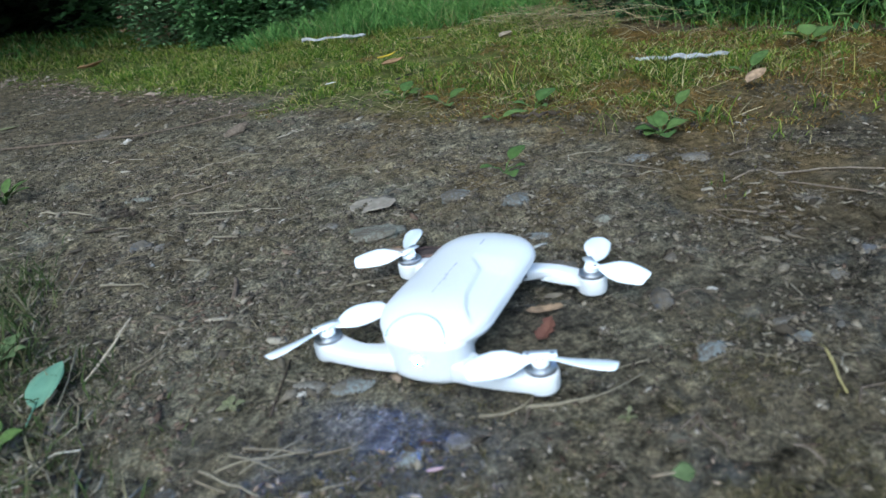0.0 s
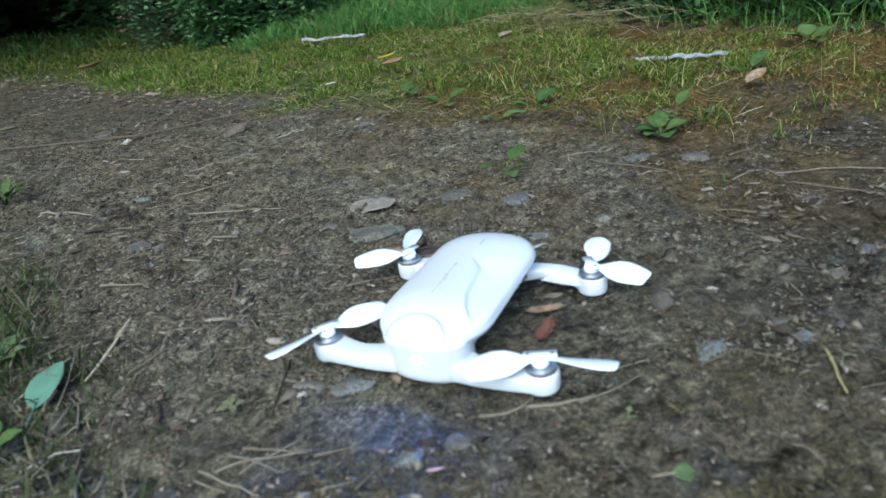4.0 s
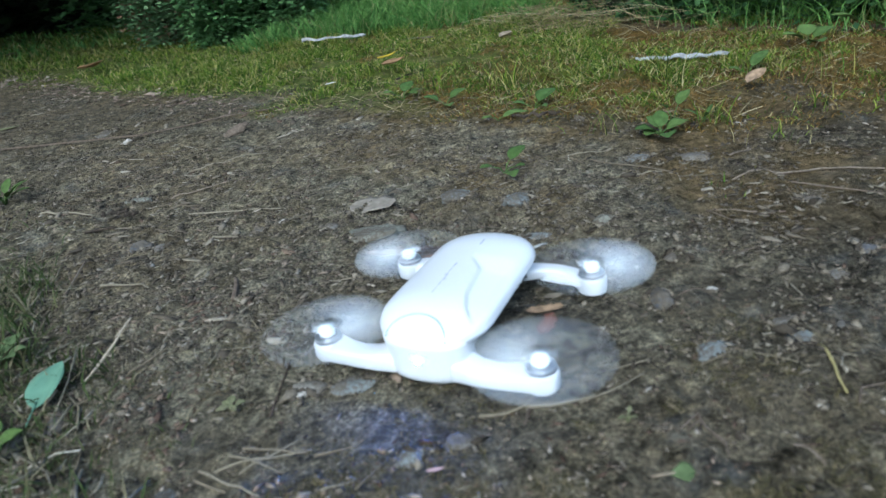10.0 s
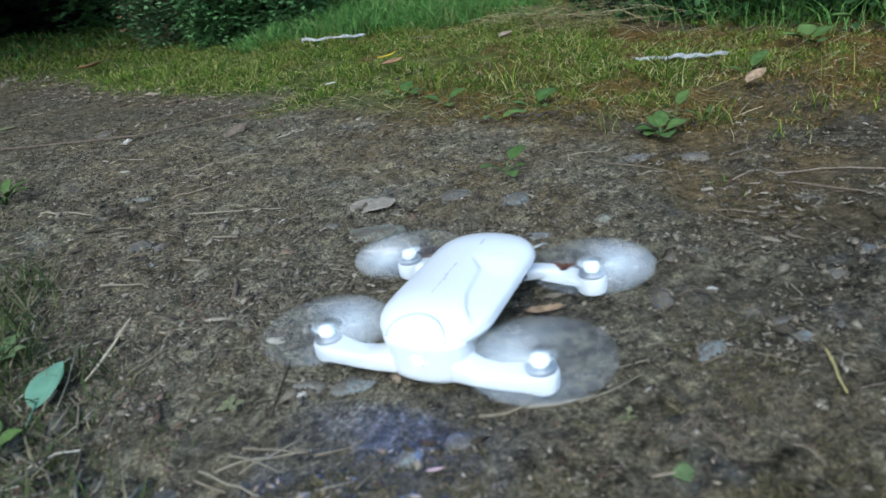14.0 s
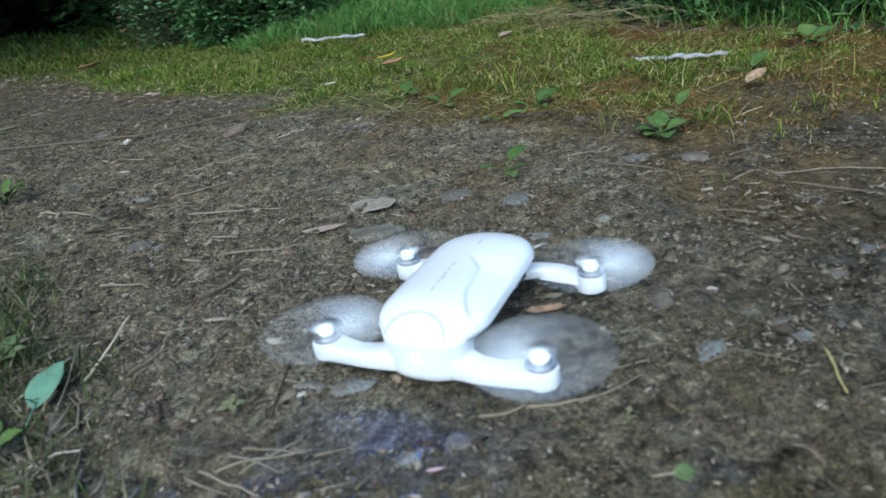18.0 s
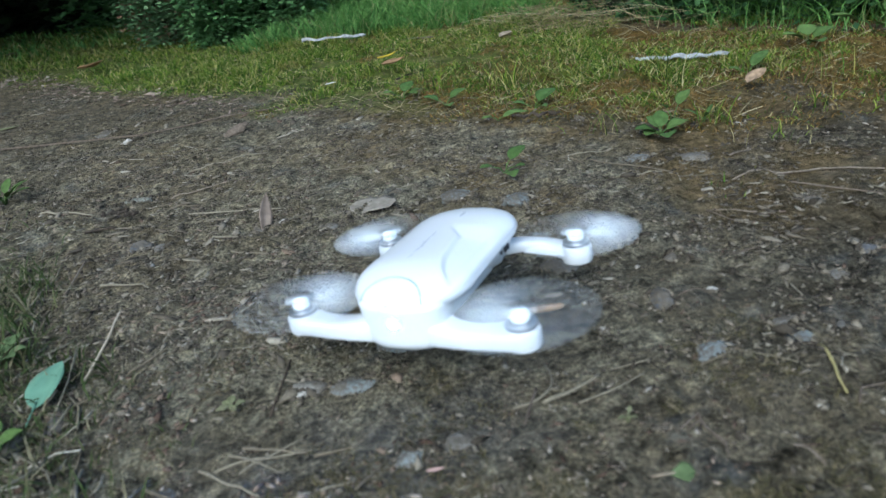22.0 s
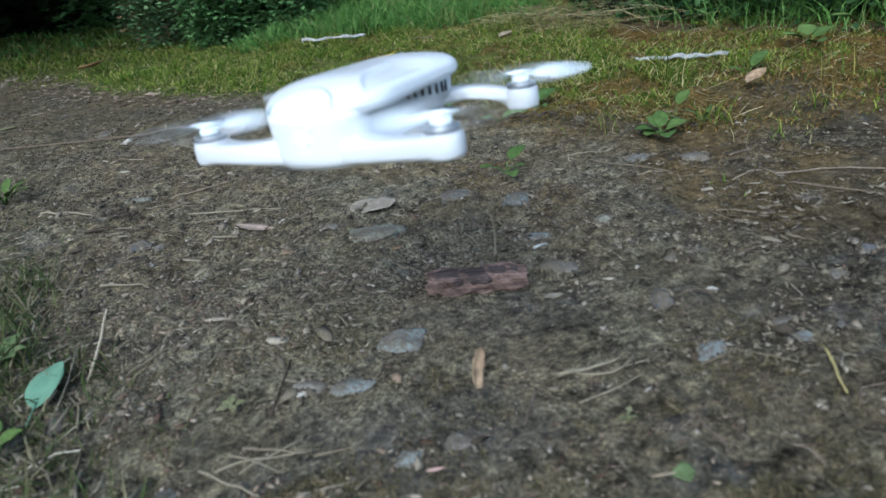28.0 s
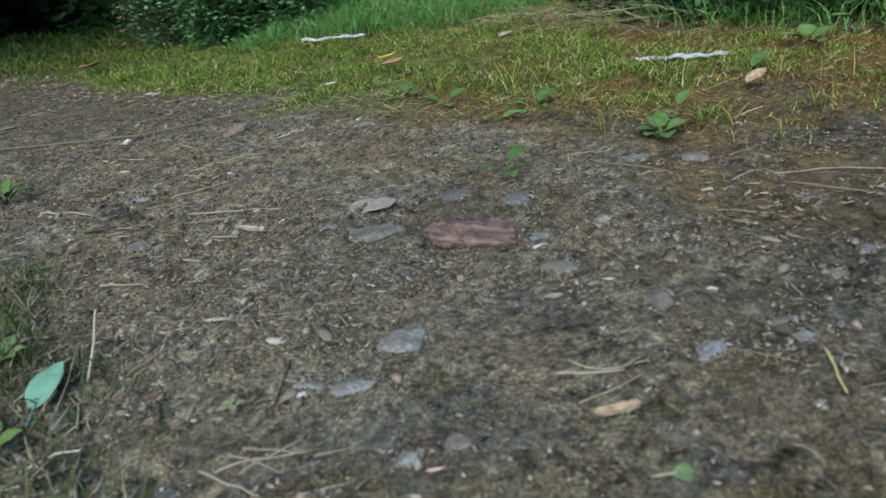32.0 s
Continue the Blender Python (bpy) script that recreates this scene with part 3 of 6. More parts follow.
    # arms with motors
    for side in (-1, 1):
        for front in (True, False):
            hy = HUB_FRONT if front else HUB_REAR
            if front:
                st = [(0.012, 0.0455, 0.0080, 0.020, 0.014), (0.022, 0.0490, 0.0082, 0.0185, 0.0128), (0.031, 0.0516, 0.0082, 0.0155, 0.0112), (0.042, 0.0526, 0.0083, 0.0142, 0.0102),
                      (0.052, 0.0518, 0.0086, 0.0155, 0.0102), (0.0590, 0.0506, 0.0089, 0.0176, 0.0106), (0.0650, 0.0496, 0.0090, 0.0184, 0.0108), (0.0700, 0.0489, 0.0090, 0.0168, 0.0108), (0.0730, 0.0484, 0.0090, 0.0120, 0.0104), (0.0744, 0.0482, 0.0090, 0.0060, 0.0092)]
            else:
                st = [(0.012, -0.0500, 0.0125, 0.016, 0.009), (0.022, -0.0545, 0.0130, 0.0140, 0.0080), (0.032, -0.0578, 0.0130, 0.0118, 0.0074), (0.044, -0.0588, 0.0124, 0.0106, 0.0072),
                      (0.053, -0.0576, 0.0108, 0.0118, 0.0078), (0.0610, -0.0556, 0.0092, 0.0158, 0.0092), (0.0680, -0.0540, 0.0088, 0.0160, 0.0092), (0.0725, -0.0530, 0.0088, 0.0115, 0.0086), (0.0742, -0.0526, 0.0088, 0.0055, 0.0070)]
            arm = part("arm", sweep_box([(side * x, y, z, w, h) for x, y, z, w, h in st], 28), SHELL, drone)
            part("motor_pod", disc(0.0091, 0.0037, 0.0146, 0.0010, cx=side * HUB_X, cy=hy), SHELL, arm, "white round motor pod")
            part("motor", disc(0.0082, 0.0146, 0.0164, 0.0003, cx=side * HUB_X, cy=hy), MOTOR_DARK, arm, "dark grey motor bell")
            part("motor_rim", disc(0.0080, 0.0164, 0.0171, 0.0002, cx=side * HUB_X, cy=hy), METAL, arm, "bright metal rim")
            part("motor_neck", disc(0.0052, 0.0171, 0.0180, 0.0002, cx=side * HUB_X, cy=hy), MOTOR_DARK, arm)
            if not front:
                web = [(0.034, -0.0474), (0.048, -0.0470), (0.061, -0.0478), (0.061, -0.0520), (0.050, -0.0545), (0.041, -0.0550)]
                part("arm_web", grid_of([[(side * x, y, z + 0.10 * (0.061 - x)) for x, y in web] for z in (0.0088, 0.0099)]), SHELL, arm, smooth=False)
    return drone


# the angles at which the blades lie at rest, front then rear: name of corner, x side, hub y, hand of spin, two blade angles
CORNERS = [("a", 1, HUB_FRONT, 1, 62.9, -129.2, 6.58, 22), ("b", -1, HUB_FRONT, -1, 35.0, -175.9, 6.30, 20), ("c", 1, HUB_REAR, -1, 36.7, -65.0, 6.30, 36), ("d", -1, HUB_REAR, 1, 158.3, -87.9, 6.10, 42)]


def build_propellers(drone):
    props = []
    for _, side, hy, hand, a0, a1, start, ramp_up in CORNERS:
        prop = part("propeller", disc(0.0050, -0.0026, 0.0002, 0.0005), BLADE, drone, "white two-bladed folding propeller")
        prop.matrix_basis = pose(side * HUB_X, hy, DISC_Z, 0, 0, a0)
        lie_of = pose(0, 0, 0, 0, 0, ((a1 - a0) % 360 - 180) / 2)
        clamp = part("clamp", box(0.0172, 0.0062, 0.0013, (0, 0, 0.0026), 0.0005), BLADE, prop, "flat white plate that clamps the blades")
        clamp.matrix_basis = lie_of
        for s in (-1, 0, 1):
            part("rib", box(0.0016, 0.0060, 0.0024, (s * 0.0030, 0, 0.0009), 0.0004), BLADE, clamp)
        for s in (-1, 1):
            part("screw", disc(0.0012, 0.0031, 0.0034, 0.0001, 16, cx=s * 0.0062), MOTOR_DARK, clamp, "small dark screw head")
        blades = []
        for ang in (0.0, a1 - a0):
            b = part("blade", blade_mesh(hand), BLADE, prop)
            b.matrix_basis = pose(0, 0, 0.0006, 0, 0, ang)
            blades.append(b)
        props.append((prop, blades, side, hy, hand, a0, a1, start, ramp_up))
    return props


DRONE = build_drone()
PROPELLERS = build_propellers(DRONE)
DRONE.matrix_basis = pose(0.0067, 0.3549, 0.0, 0.64, 0.82, 151.13)


# ---- loose cover of the ground, told apart only in the mass ----
RNG = np.random.RandomState(11)


def scatter(n, r0, r1, spread=44.0, power=0.0):
    """Places fanning out over the path, evenly thick to the eye: dense near, sparse far."""
    r = np.exp(RNG.uniform(math.log(r0), math.log(r1), n)) if power == 0 else r0 + (r1 - r0) * RNG.rand(n) ** power
    a = np.radians(RNG.uniform(-spread, spread, n))
    return r * np.sin(a), r * np.cos(a)


_ico = bmesh.new()
bmesh.ops.create_icosphere(_ico, subdivisions=1, radius=1.0)
ROUND_V = np.array([v.co[:] for v in _ico.verts])
_ico.verts.index_update()
ROUND_F = np.array([[v.index for v in f.verts] for f in _ico.faces])
_ico.free()


OCT_V = np.array([(1, 0, 0), (0.1, 1, 0.1), (-1, 0.1, 0), (-0.1, -1, 0), (0.25, 0.1, 1), (0, 0, -1)], float)
OCT_F = np.array([(0, 1, 4), (1, 2, 4), (2, 3, 4), (3, 0, 4), (1, 0, 5), (2, 1, 5), (3, 2, 5), (0, 3, 5)])


def chips(name, x, y, size, mat, flat=0.5, cheap=False, stretch=1.0):
    n = len(x)
    ICO_V, ICO_F = (OCT_V, OCT_F) if cheap else (ROUND_V, ROUND_F)
    nv = len(ICO_V)
    sc = size[:, None] * RNG.uniform(0.55, 1.25, (n, 3)) * np.array([1.45 * stretch, 0.75, flat])
    v = ICO_V[None] * (1 + RNG.uniform(-0.38, 0.38, (n, nv, 1))) * sc[:, None]
    a = RNG.uniform(0, 6.28, n)
    c, s = np.cos(a)[:, None], np.sin(a)[:, None]
    t = RNG.uniform(-0.35, 0.35, n)[:, None]
    vx, vy, vz = v[..., 0] * c - v[..., 1] * s, v[..., 0] * s + v[..., 1] * c, v[..., 2] + v[..., 0] * t
    z = relief(x, y)[:, None] + sc[:, 2:3] * 0.35
    V = np.stack([vx + x[:, None], vy + y[:, None], vz + z], -1).reshape(-1, 3)
    F = (ICO_F[None] + nv * np.arange(n)[:, None, None]).reshape(-1, 3)
    return joined(name, V, F, mat)


def bits(name, x, y, length, width, mat, lift=0.25, heap=0.0):
    """Short bent stalks lying about: three-sided, in two pieces each."""
    n = len(x)
    a = RNG.uniform(0, 6.28, n)
    bend = RNG.uniform(-0.5, 0.5, n)
    tilt = RNG.uniform(-lift, lift, n)
    s = np.array([-0.5, 0.0, 0.5])
    px = length[:, None] * s * np.cos(a)[:, None] - (bend * length)[:, None] * (s ** 2) * np.sin(a)[:, None]
    py = length[:, None] * s * np.sin(a)[:, None] + (bend * length)[:, None] * (s ** 2) * np.cos(a)[:, None]
    gx, gy = x[:, None] + px, y[:, None] + py
    gz = np.maximum(relief(gx, gy), (relief(x, y) + 0)[:, None] - 0.002) + width[:, None] * 0.6 + np.abs(tilt * length)[:, None] * (s + 0.5) * 0.5 + heap * RNG.rand(n)[:, None] ** 2
    nx, ny = -np.sin(a)[:, None] * width[:, None], np.cos(a)[:, None] * width[:, None]
    V = np.stack([np.stack([gx + nx, gy + ny, gz - 0.3 * width[:, None]], -1), np.stack([gx - nx, gy - ny, gz - 0.3 * width[:, None]], -1),
                  np.stack([gx, gy, gz + 0.5 * width[:, None]], -1)], 2).reshape(-1, 3)
    q = []
    for k in (0, 3):
        for i in range(3):
            j = (i + 1) % 3
            q += [(k + i, k + j, k + 3 + j), (k + i, k + 3 + j, k + 3 + i)]
    q += [(0, 2, 1), (6, 7, 8)]
    F = (np.array(q)[None] + 9 * np.arange(n)[:, None, None]).reshape(-1, 3)
    return joined(name, V, F, mat)


def blades(name, x, y, h, w, lean, mat, parent=None, z=None, smooth=True):
    n = len(x)
    az, tw = RNG.uniform(0, 6.28, n), RNG.uniform(0, 6.28, n)
    s = np.array([0.0, 0.4, 0.75, 1.0])
    out = (lean * h)[:, None] * s ** 1.8
    px, py = x[:, None] + out * np.cos(az)[:, None], y[:, None] + out * np.sin(az)[:, None]
    pz = (relief(x, y) if z is None else z)[:, None] - 0.001 + h[:, None] * s * (1 - 0.35 * np.minimum(lean, 1.6)[:, None] * s)
    ww = w[:, None] * np.array([0.8, 1.0, 0.65, 0.0]) * 0.5
    sx, sy = np.cos(tw)[:, None] * ww, np.sin(tw)[:, None] * ww
    L = np.stack([px - sx, py - sy, pz], -1)
    R = np.stack([px + sx, py + sy, pz], -1)
    V = np.stack([L[:, 0], R[:, 0], L[:, 1], R[:, 1], L[:, 2], R[:, 2], L[:, 3]], 1).reshape(-1, 3)
    q = np.array([(0, 1, 3), (0, 3, 2), (2, 3, 5), (2, 5, 4), (4, 5, 6)])
    F = (q[None] + 7 * np.arange(n)[:, None, None]).reshape(-1, 3)
    return joined(name, V, F, mat, parent, smooth)


def leaf_cloud(name, c, size, mat, parent=None, droop=0.5):
    """Many folded leaves at the places c (n, 3)."""
    n = len(c)
    a, t = RNG.uniform(0, 6.28, n), RNG.uniform(-0.9, 0.6, n) * droop
    L = size * RNG.uniform(0.6, 1.25, n)
    d = np.stack([np.cos(a) * np.cos(t), np.sin(a) * np.cos(t), np.sin(t)], -1) * L[:, None]
    s = np.stack([-np.sin(a), np.cos(a), RNG.uniform(-0.5, 0.5, n)], -1) * (L * 0.36)[:, None]
    dn = np.array([0, 0, -0.12]) * L[:, None]
    V = np.stack([c, c + d * 0.3 + s + dn, c + d * 0.72 + s * 0.7 + dn, c + d, c + d * 0.72 - s * 0.7 + dn, c + d * 0.3 - s + dn], 1).reshape(-1, 3)
    q = np.array([(0, 3, 2), (0, 2, 1), (0, 4, 3), (0, 5, 4)])
    F = (q[None] + 6 * np.arange(n)[:, None, None]).reshape(-1, 3)
    return joined(name, V, F, mat, parent)


def keep(x, y, mask):
    return x[mask], y[mask]


def under_drone(x, y):
    return np.hypot((x - 0.0067) * 0.9, y - 0.355) < 0.045


def left_bank(x, y):
    """The mossy, weedy verge on the near side of the path."""
    return np.clip((-0.165 - 0.53 * (y - 0.28) - x) / 0.06 + 0.7 * vnoise(x, y, 0.05, 9), 0, 1) * (y < 0.8)


def build_cover():
    x, y = scatter(105000, 0.19, 2.8)
    x, y = keep(x, y, (RNG.rand(len(x)) > turf(x, y) * 0.9) & (RNG.rand(len(x)) < (0.10 + np.clip((np.hypot(x + 0.08, y) - 0.30) / 0.28, 0, 0.9)) * (1 - 0.35 * np.clip((x - 0.05) / 0.12, 0, 1))) & (vnoise(x, y, 0.06, 16) + 0.6 * vnoise(x, y, 0.02, 17) > -0.22) & (RNG.rand(len(x)) > wet_and_shade(x, y)))
    r = np.hypot(x, y)
    size = np.minimum(np.exp(RNG.normal(math.log(0.00095), 0.55, len(x))), 0.0022) * (0.52 + 0.92 * np.sqrt(r)) * np.where(under_drone(x, y), 0.7, 1.0)
    tagged(chips("soil_crumbs", x, y, size, CRUMB, 0.5, True), "dark crumbs of dry soil on the path", "soil", kind="stuff")
    x, y = scatter(4500, 0.17, 2.6)
    x, y = keep(x, y, (RNG.rand(len(x)) > turf(x, y) * 0.9) & (RNG.rand(len(x)) < (0.15 + np.clip((np.hypot(x + 0.1, y) - 0.28) / 0.25, 0, 0.7)) * (1 - 0.85 * np.clip((x - 0.02) / 0.12, 0, 1))))
    u, v = scatter(9000, 0.36, 1.5)
    u, v = keep(u, v, (dryness(u, v) > RNG.rand(len(u)) * 1.1) & (RNG.rand(len(u)) < 1 - 0.8 * np.clip((u - 0.05) / 0.15, 0, 1)))
    u, v = keep(u, v, RNG.rand(len(u)) > turf(u, v) * 1.1)
    x, y = np.concatenate([x, u]), np.concatenate([y, v])
    # a drift of pale chips on the near side of the drone
    x, y = np.concatenate([x, RNG.normal(-0.15, 0.055, 900)]), np.concatenate([y, RNG.normal(0.42, 0.07, 900)])
    r = np.hypot(x, y)
    size = np.exp(RNG.normal(math.log(0.00095), 0.4, len(x))) * (0.55 + 0.8 * np.sqrt(r)) * np.where(under_drone(x, y), 0.7, 1.0)
    tagged(chips("grit", x, y, size, PEBBLE), "pale and grey grit scattered on the soil", "gravel", kind="stuff")
    x, y = scatter(1700, 0.36, 2.0)
    x, y = keep(x, y, (vnoise(x, y, 0.09, 12) > -0.05) & (turf(x, y) < 0.5) & ~under_drone(x, y))
    size = np.exp(RNG.normal(math.log(0.0021), 0.35, len(x))) * (0.6 + 0.7 * np.sqrt(np.hypot(x, y)))
    tagged(chips("pebbles", x, y, size, CRUMB, 0.45), "small angular pebbles pressed into the path", "gravel", kind="stuff")
    x, y = scatter(8000, 0.17, 2.6)
    thin = np.clip((x - 0.02) / 0.12, 0, 1) * 0.22
    x, y = keep(x, y, ~under_drone(x, y) & ((vnoise(x, y, 0.09, 14) > -0.02 + thin) | (left_bank(x, y) > 0.3)))
    n = len(x)
    r = np.hypot(x, y)
    length = np.exp(RNG.normal(math.log(0.0062), 0.6, n)) * (0.55 + 0.75 * np.sqrt(r))
    tagged(bits("straw_litter", x, y, length, RNG.uniform(0.0002, 0.0006, n) * (0.6 + 0.8 * np.sqrt(r)), STRAW), "dry straw and stalk fragments strewn over the ground", "litter", kind="stuff")
    # moss and tiny weeds on the path
    x, y = scatter(90000, 0.17, 1.2)
    m = (vnoise(x, y, 0.07, 21) + 0.6 * vnoise(x, y, 0.02, 22) > 0.16 - 0.08 * np.clip((0.36 - y) / 0.1, 0, 1)) | (left_bank(x, y) > RNG.rand(len(x)))
    x, y = keep(x, y, m & (RNG.rand(len(x)) > 1.2 * wet_and_shade(x, y)))
    n = len(x)
    tagged(blades("moss", x, y, RNG.uniform(0.0015, 0.0050, n), RNG.uniform(0.0004, 0.0009, n), RNG.uniform(0.5, 2.2, n), MOSS), "thin brown-green moss on trodden soil", "moss", kind="stuff")
    # near verge
    x, y = scatter(5200, 0.24, 0.85)
    x, y = keep(x, y, (left_bank(x, y) > 0.25 + 0.5 * RNG.rand(len(x))))
    n = len(x)
    tagged(blades("verge_grass", x, y, RNG.uniform(0.006, 0.03, n), RNG.uniform(0.0007, 0.0018, n), RNG.uniform(0.4, 1.8, n), GRASS_DULL), "sparse short grass and weeds on the verge", "grass", kind="stuff")
    x, y = scatter(900, 0.24, 0.85)
    x, y = keep(x, y, (left_bank(x, y) > 0.35))
    n = len(x)
    tagged(bits("verge_straw", x, y, RNG.uniform(0.012, 0.05, n), RNG.uniform(0.0005, 0.0011, n), STRAW, 0.9), "tangled dry stalks on the verge", "litter", kind="stuff")
    # far verge: short grass, mossy and dry at its edge
    x, y = scatter(150000, 0.62, 2.0)
    u, v = scatter(150000, 1.3, 4.2)
    x, y = np.concatenate([x, u]), np.concatenate([y, v])
    d = turf(x, y)
    x, y = keep(x, y, (d > 0.2 + 0.55 * RNG.rand(len(x))) & (vnoise(x, y, 0.05, 31) > -0.28))
    clump = vnoise(x, y, 0.16, 33) + 0.8 * vnoise(x, y, 0.06, 34)
    x, y, clump = x[clump > -0.33], y[clump > -0.33], clump[clump > -0.33]
    n = len(x)
    r = np.hypot(x, y)
    tagged(blades("short_grass", x, y, RNG.uniform(0.004, 0.024, n) * (0.6 + 0.4 * r) * np.clip(0.75 + 1.3 * clump, 0.3, 1.9) * (0.35 + 0.65 * turf(x, y) ** 2), RNG.uniform(0.0008, 0.0020, n) * (0.6 + 0.4 * r), RNG.uniform(0.4, 1.7, n), GRASS_SHORT), "short yellow-green grass with moss beside the path", "grass", kind="stuff")
    x, y = scatter(8000, 0.64, 2.8)
    x, y = keep(x, y, turf(x, y) > 0.35)
    n = len(x)
    tagged(bits("grass_thatch", x, y, RNG.uniform(0.010, 0.036, n), RNG.uniform(0.0004, 0.0008, n), HAY, 0.8), "dry stalks lying in the grass", "litter", kind="stuff")
    # rusty moss between the blades
    x, y = scatter(120000, 0.60, 1.9)
    x, y = keep(x, y, (turf(x, y) > 0.15 + 0.4 * RNG.rand(len(x))) & (x > -0.05 + 0.5 * vnoise(x, y, 0.15, 37)) & (vnoise(x, y, 0.08, 35) + 0.7 * vnoise(x, y, 0.03, 36) + 0.5 * np.clip(x - 0.1, -0.4, 0.5) > -0.3))
    n = len(x)
    tagged(blades("moss_carpet", x, y, RNG.uniform(0.004, 0.011, n), RNG.uniform(0.0008, 0.0018, n), RNG.uniform(0.5, 2.0, n), MOSS_RUST), "rusty brown moss between thin grass", "moss", kind="stuff")
    # lush grass farther off
    x, y = scatter(130000, 1.1, 5.0, 42)
    back = np.interp(x, [-3.0, -1.3, -0.75, -0.42, -0.19, 0.03, 0.25, 0.4, 0.5, 0.6, 0.72, 1.5], [3.6, 3.0, 2.3, 1.95, 1.86, 1.77, 1.76, 1.72, 1.5, 1.3, 1.2, 1.0]) + 0.3 * vnoise(x, y, 0.14, 41) + 0.15 * vnoise(x, y, 0.05, 42)
    x, y = keep(x, y, (y > back) & (x > -0.44 - 0.05 * (y - 2.0) + 0.5 * vnoise(x, y, 0.2, 43)) & (x < 0.36 + 0.12 * vnoise(x, y, 0.1, 44)))
    n = len(x)
    r = np.hypot(x, y)
    tagged(blades("tall_grass", x, y, RNG.uniform(0.04, 0.15, n) * np.clip(0.35 + 0.4 * (y - 1.2), 0.4, 1) * np.clip((x + 0.62) / 0.30, 0.35, 1), RNG.uniform(0.0018, 0.0042, n), RNG.uniform(0.2, 1.3, n), GRASS_LUSH), "lush green grass on the bank", "grass", kind="stuff")
    x, y = scatter(16000, 3.0, 14.0, 40)
    x, y = keep(x, y, (x < -0.4 * y + 0.5))
    n = len(x)
    tagged(blades("shade_grass", x, y, RNG.uniform(0.02, 0.05, n), RNG.uniform(0.005, 0.010, n), RNG.uniform(0.2, 1.2, n), GRASS_LUSH), "dim grass in the shade of the wood", "grass", kind="stuff")
    # ranker grass before the nettles
    t = RNG.rand(1300)
    x = 0.36 + 0.40 * t + RNG.normal(0, 0.03, 1300)
    y = 1.64 - 0.62 * t + RNG.normal(0, 0.04, 1300)
    tagged(blades("rank_grass", x, y, RNG.uniform(0.02, 0.10, 1300), RNG.uniform(0.001, 0.0024, 1300), RNG.uniform(0.2, 1.4, 1300), GRASS_LUSH), "rank grass growing before the nettles", "grass", kind="stuff")
    # dry heap in the grass
    n = 420
    t = RNG.normal(0, 1, n)
    x, y = 0.33 + 0.08 * t, 1.50 - 0.08 * t + RNG.normal(0, 0.07, n)
    tagged(bits("hay_heap", x, y, RNG.uniform(0.04, 0.13, n), RNG.uniform(0.0004, 0.0008, n), HAY, 0.35, 0.04), "heap of dry bent grass stalks", "litter", kind="stuff")
    # crumpled brown scraps of leaf on the near side
    x, y = scatter(13000, 0.20, 1.0)
    x, y = keep(x, y, ~under_drone(x, y) & (RNG.rand(len(x)) < np.clip((0.02 - x) / 0.12, 0.28, 1)) & (turf(x, y) < 0.5) & (vnoise(x, y, 0.05, 72) + 0.5 * vnoise(x, y, 0.016, 73) > -0.04))
    size = np.exp(RNG.normal(math.log(0.0012), 0.45, len(x))) * np.where(x > 0, 0.75, 1.0) * (0.5 + 0.85 * np.sqrt(np.hypot(x, y)))
    # and along the far edge of the path
    u = RNG.uniform(-1.7, -0.15, 1100)
    v = np.interp(u, EDGE_X, EDGE_Y) + RNG.normal(0.02, 0.10, 1100) * (0.6 - 0.4 * u)
    x, y = np.concatenate([x, u]), np.concatenate([y, v])
    size = np.concatenate([size, np.exp(RNG.normal(math.log(0.0026), 0.45, 1100))])
    tagged(chips("leaf_scraps", x, y, size, LITTER, 0.26, True, 1.3), "crumpled brown and tan scraps of dead leaf", "litter", kind="stuff")
    # pale dead leaves blown together where the far path meets the grass
    x = RNG.uniform(-1.25, -0.30, 700) + RNG.normal(0, 0.03, 700)
    y = np.interp(x, EDGE_X, EDGE_Y) + RNG.normal(0.02, 0.05, 700) * (0.5 - 0.6 * x)
    size = np.exp(RNG.normal(math.log(0.0030), 0.45, 700)) * (0.7 - 0.55 * x)
    tagged(chips("leaf_litter", x, y, size, LITTER_PALE, 0.25, False, 1.25), "pale pinkish drift of dead leaves by the grass", "litter", kind="stuff")
    # flat flakes of wood, bark and withered leaf, trodden in
    x, y = scatter(2600, 0.38, 1.7)
    x, y = keep(x, y, (turf(x, y) < 0.4) & ~under_drone(x, y) & (vnoise(x, y, 0.08, 71) > -0.12) & (RNG.rand(len(x)) < 1 - 0.9 * np.clip((x + 0.04) / 0.15, 0, 1)))
    size = np.minimum(np.exp(RNG.normal(math.log(0.0021), 0.45, len(x))), 0.0042) * (0.5 + 0.85 * np.sqrt(np.hypot(x, y)))
    tagged(chips("wood_flakes", x, y, size, FLAKE, 0.20, False, 1.45), "flat grey-brown flakes of wood and bark", "litter", kind="stuff")


build_cover()


# ---- single things on the ground ----
STONE_SPOTS = []


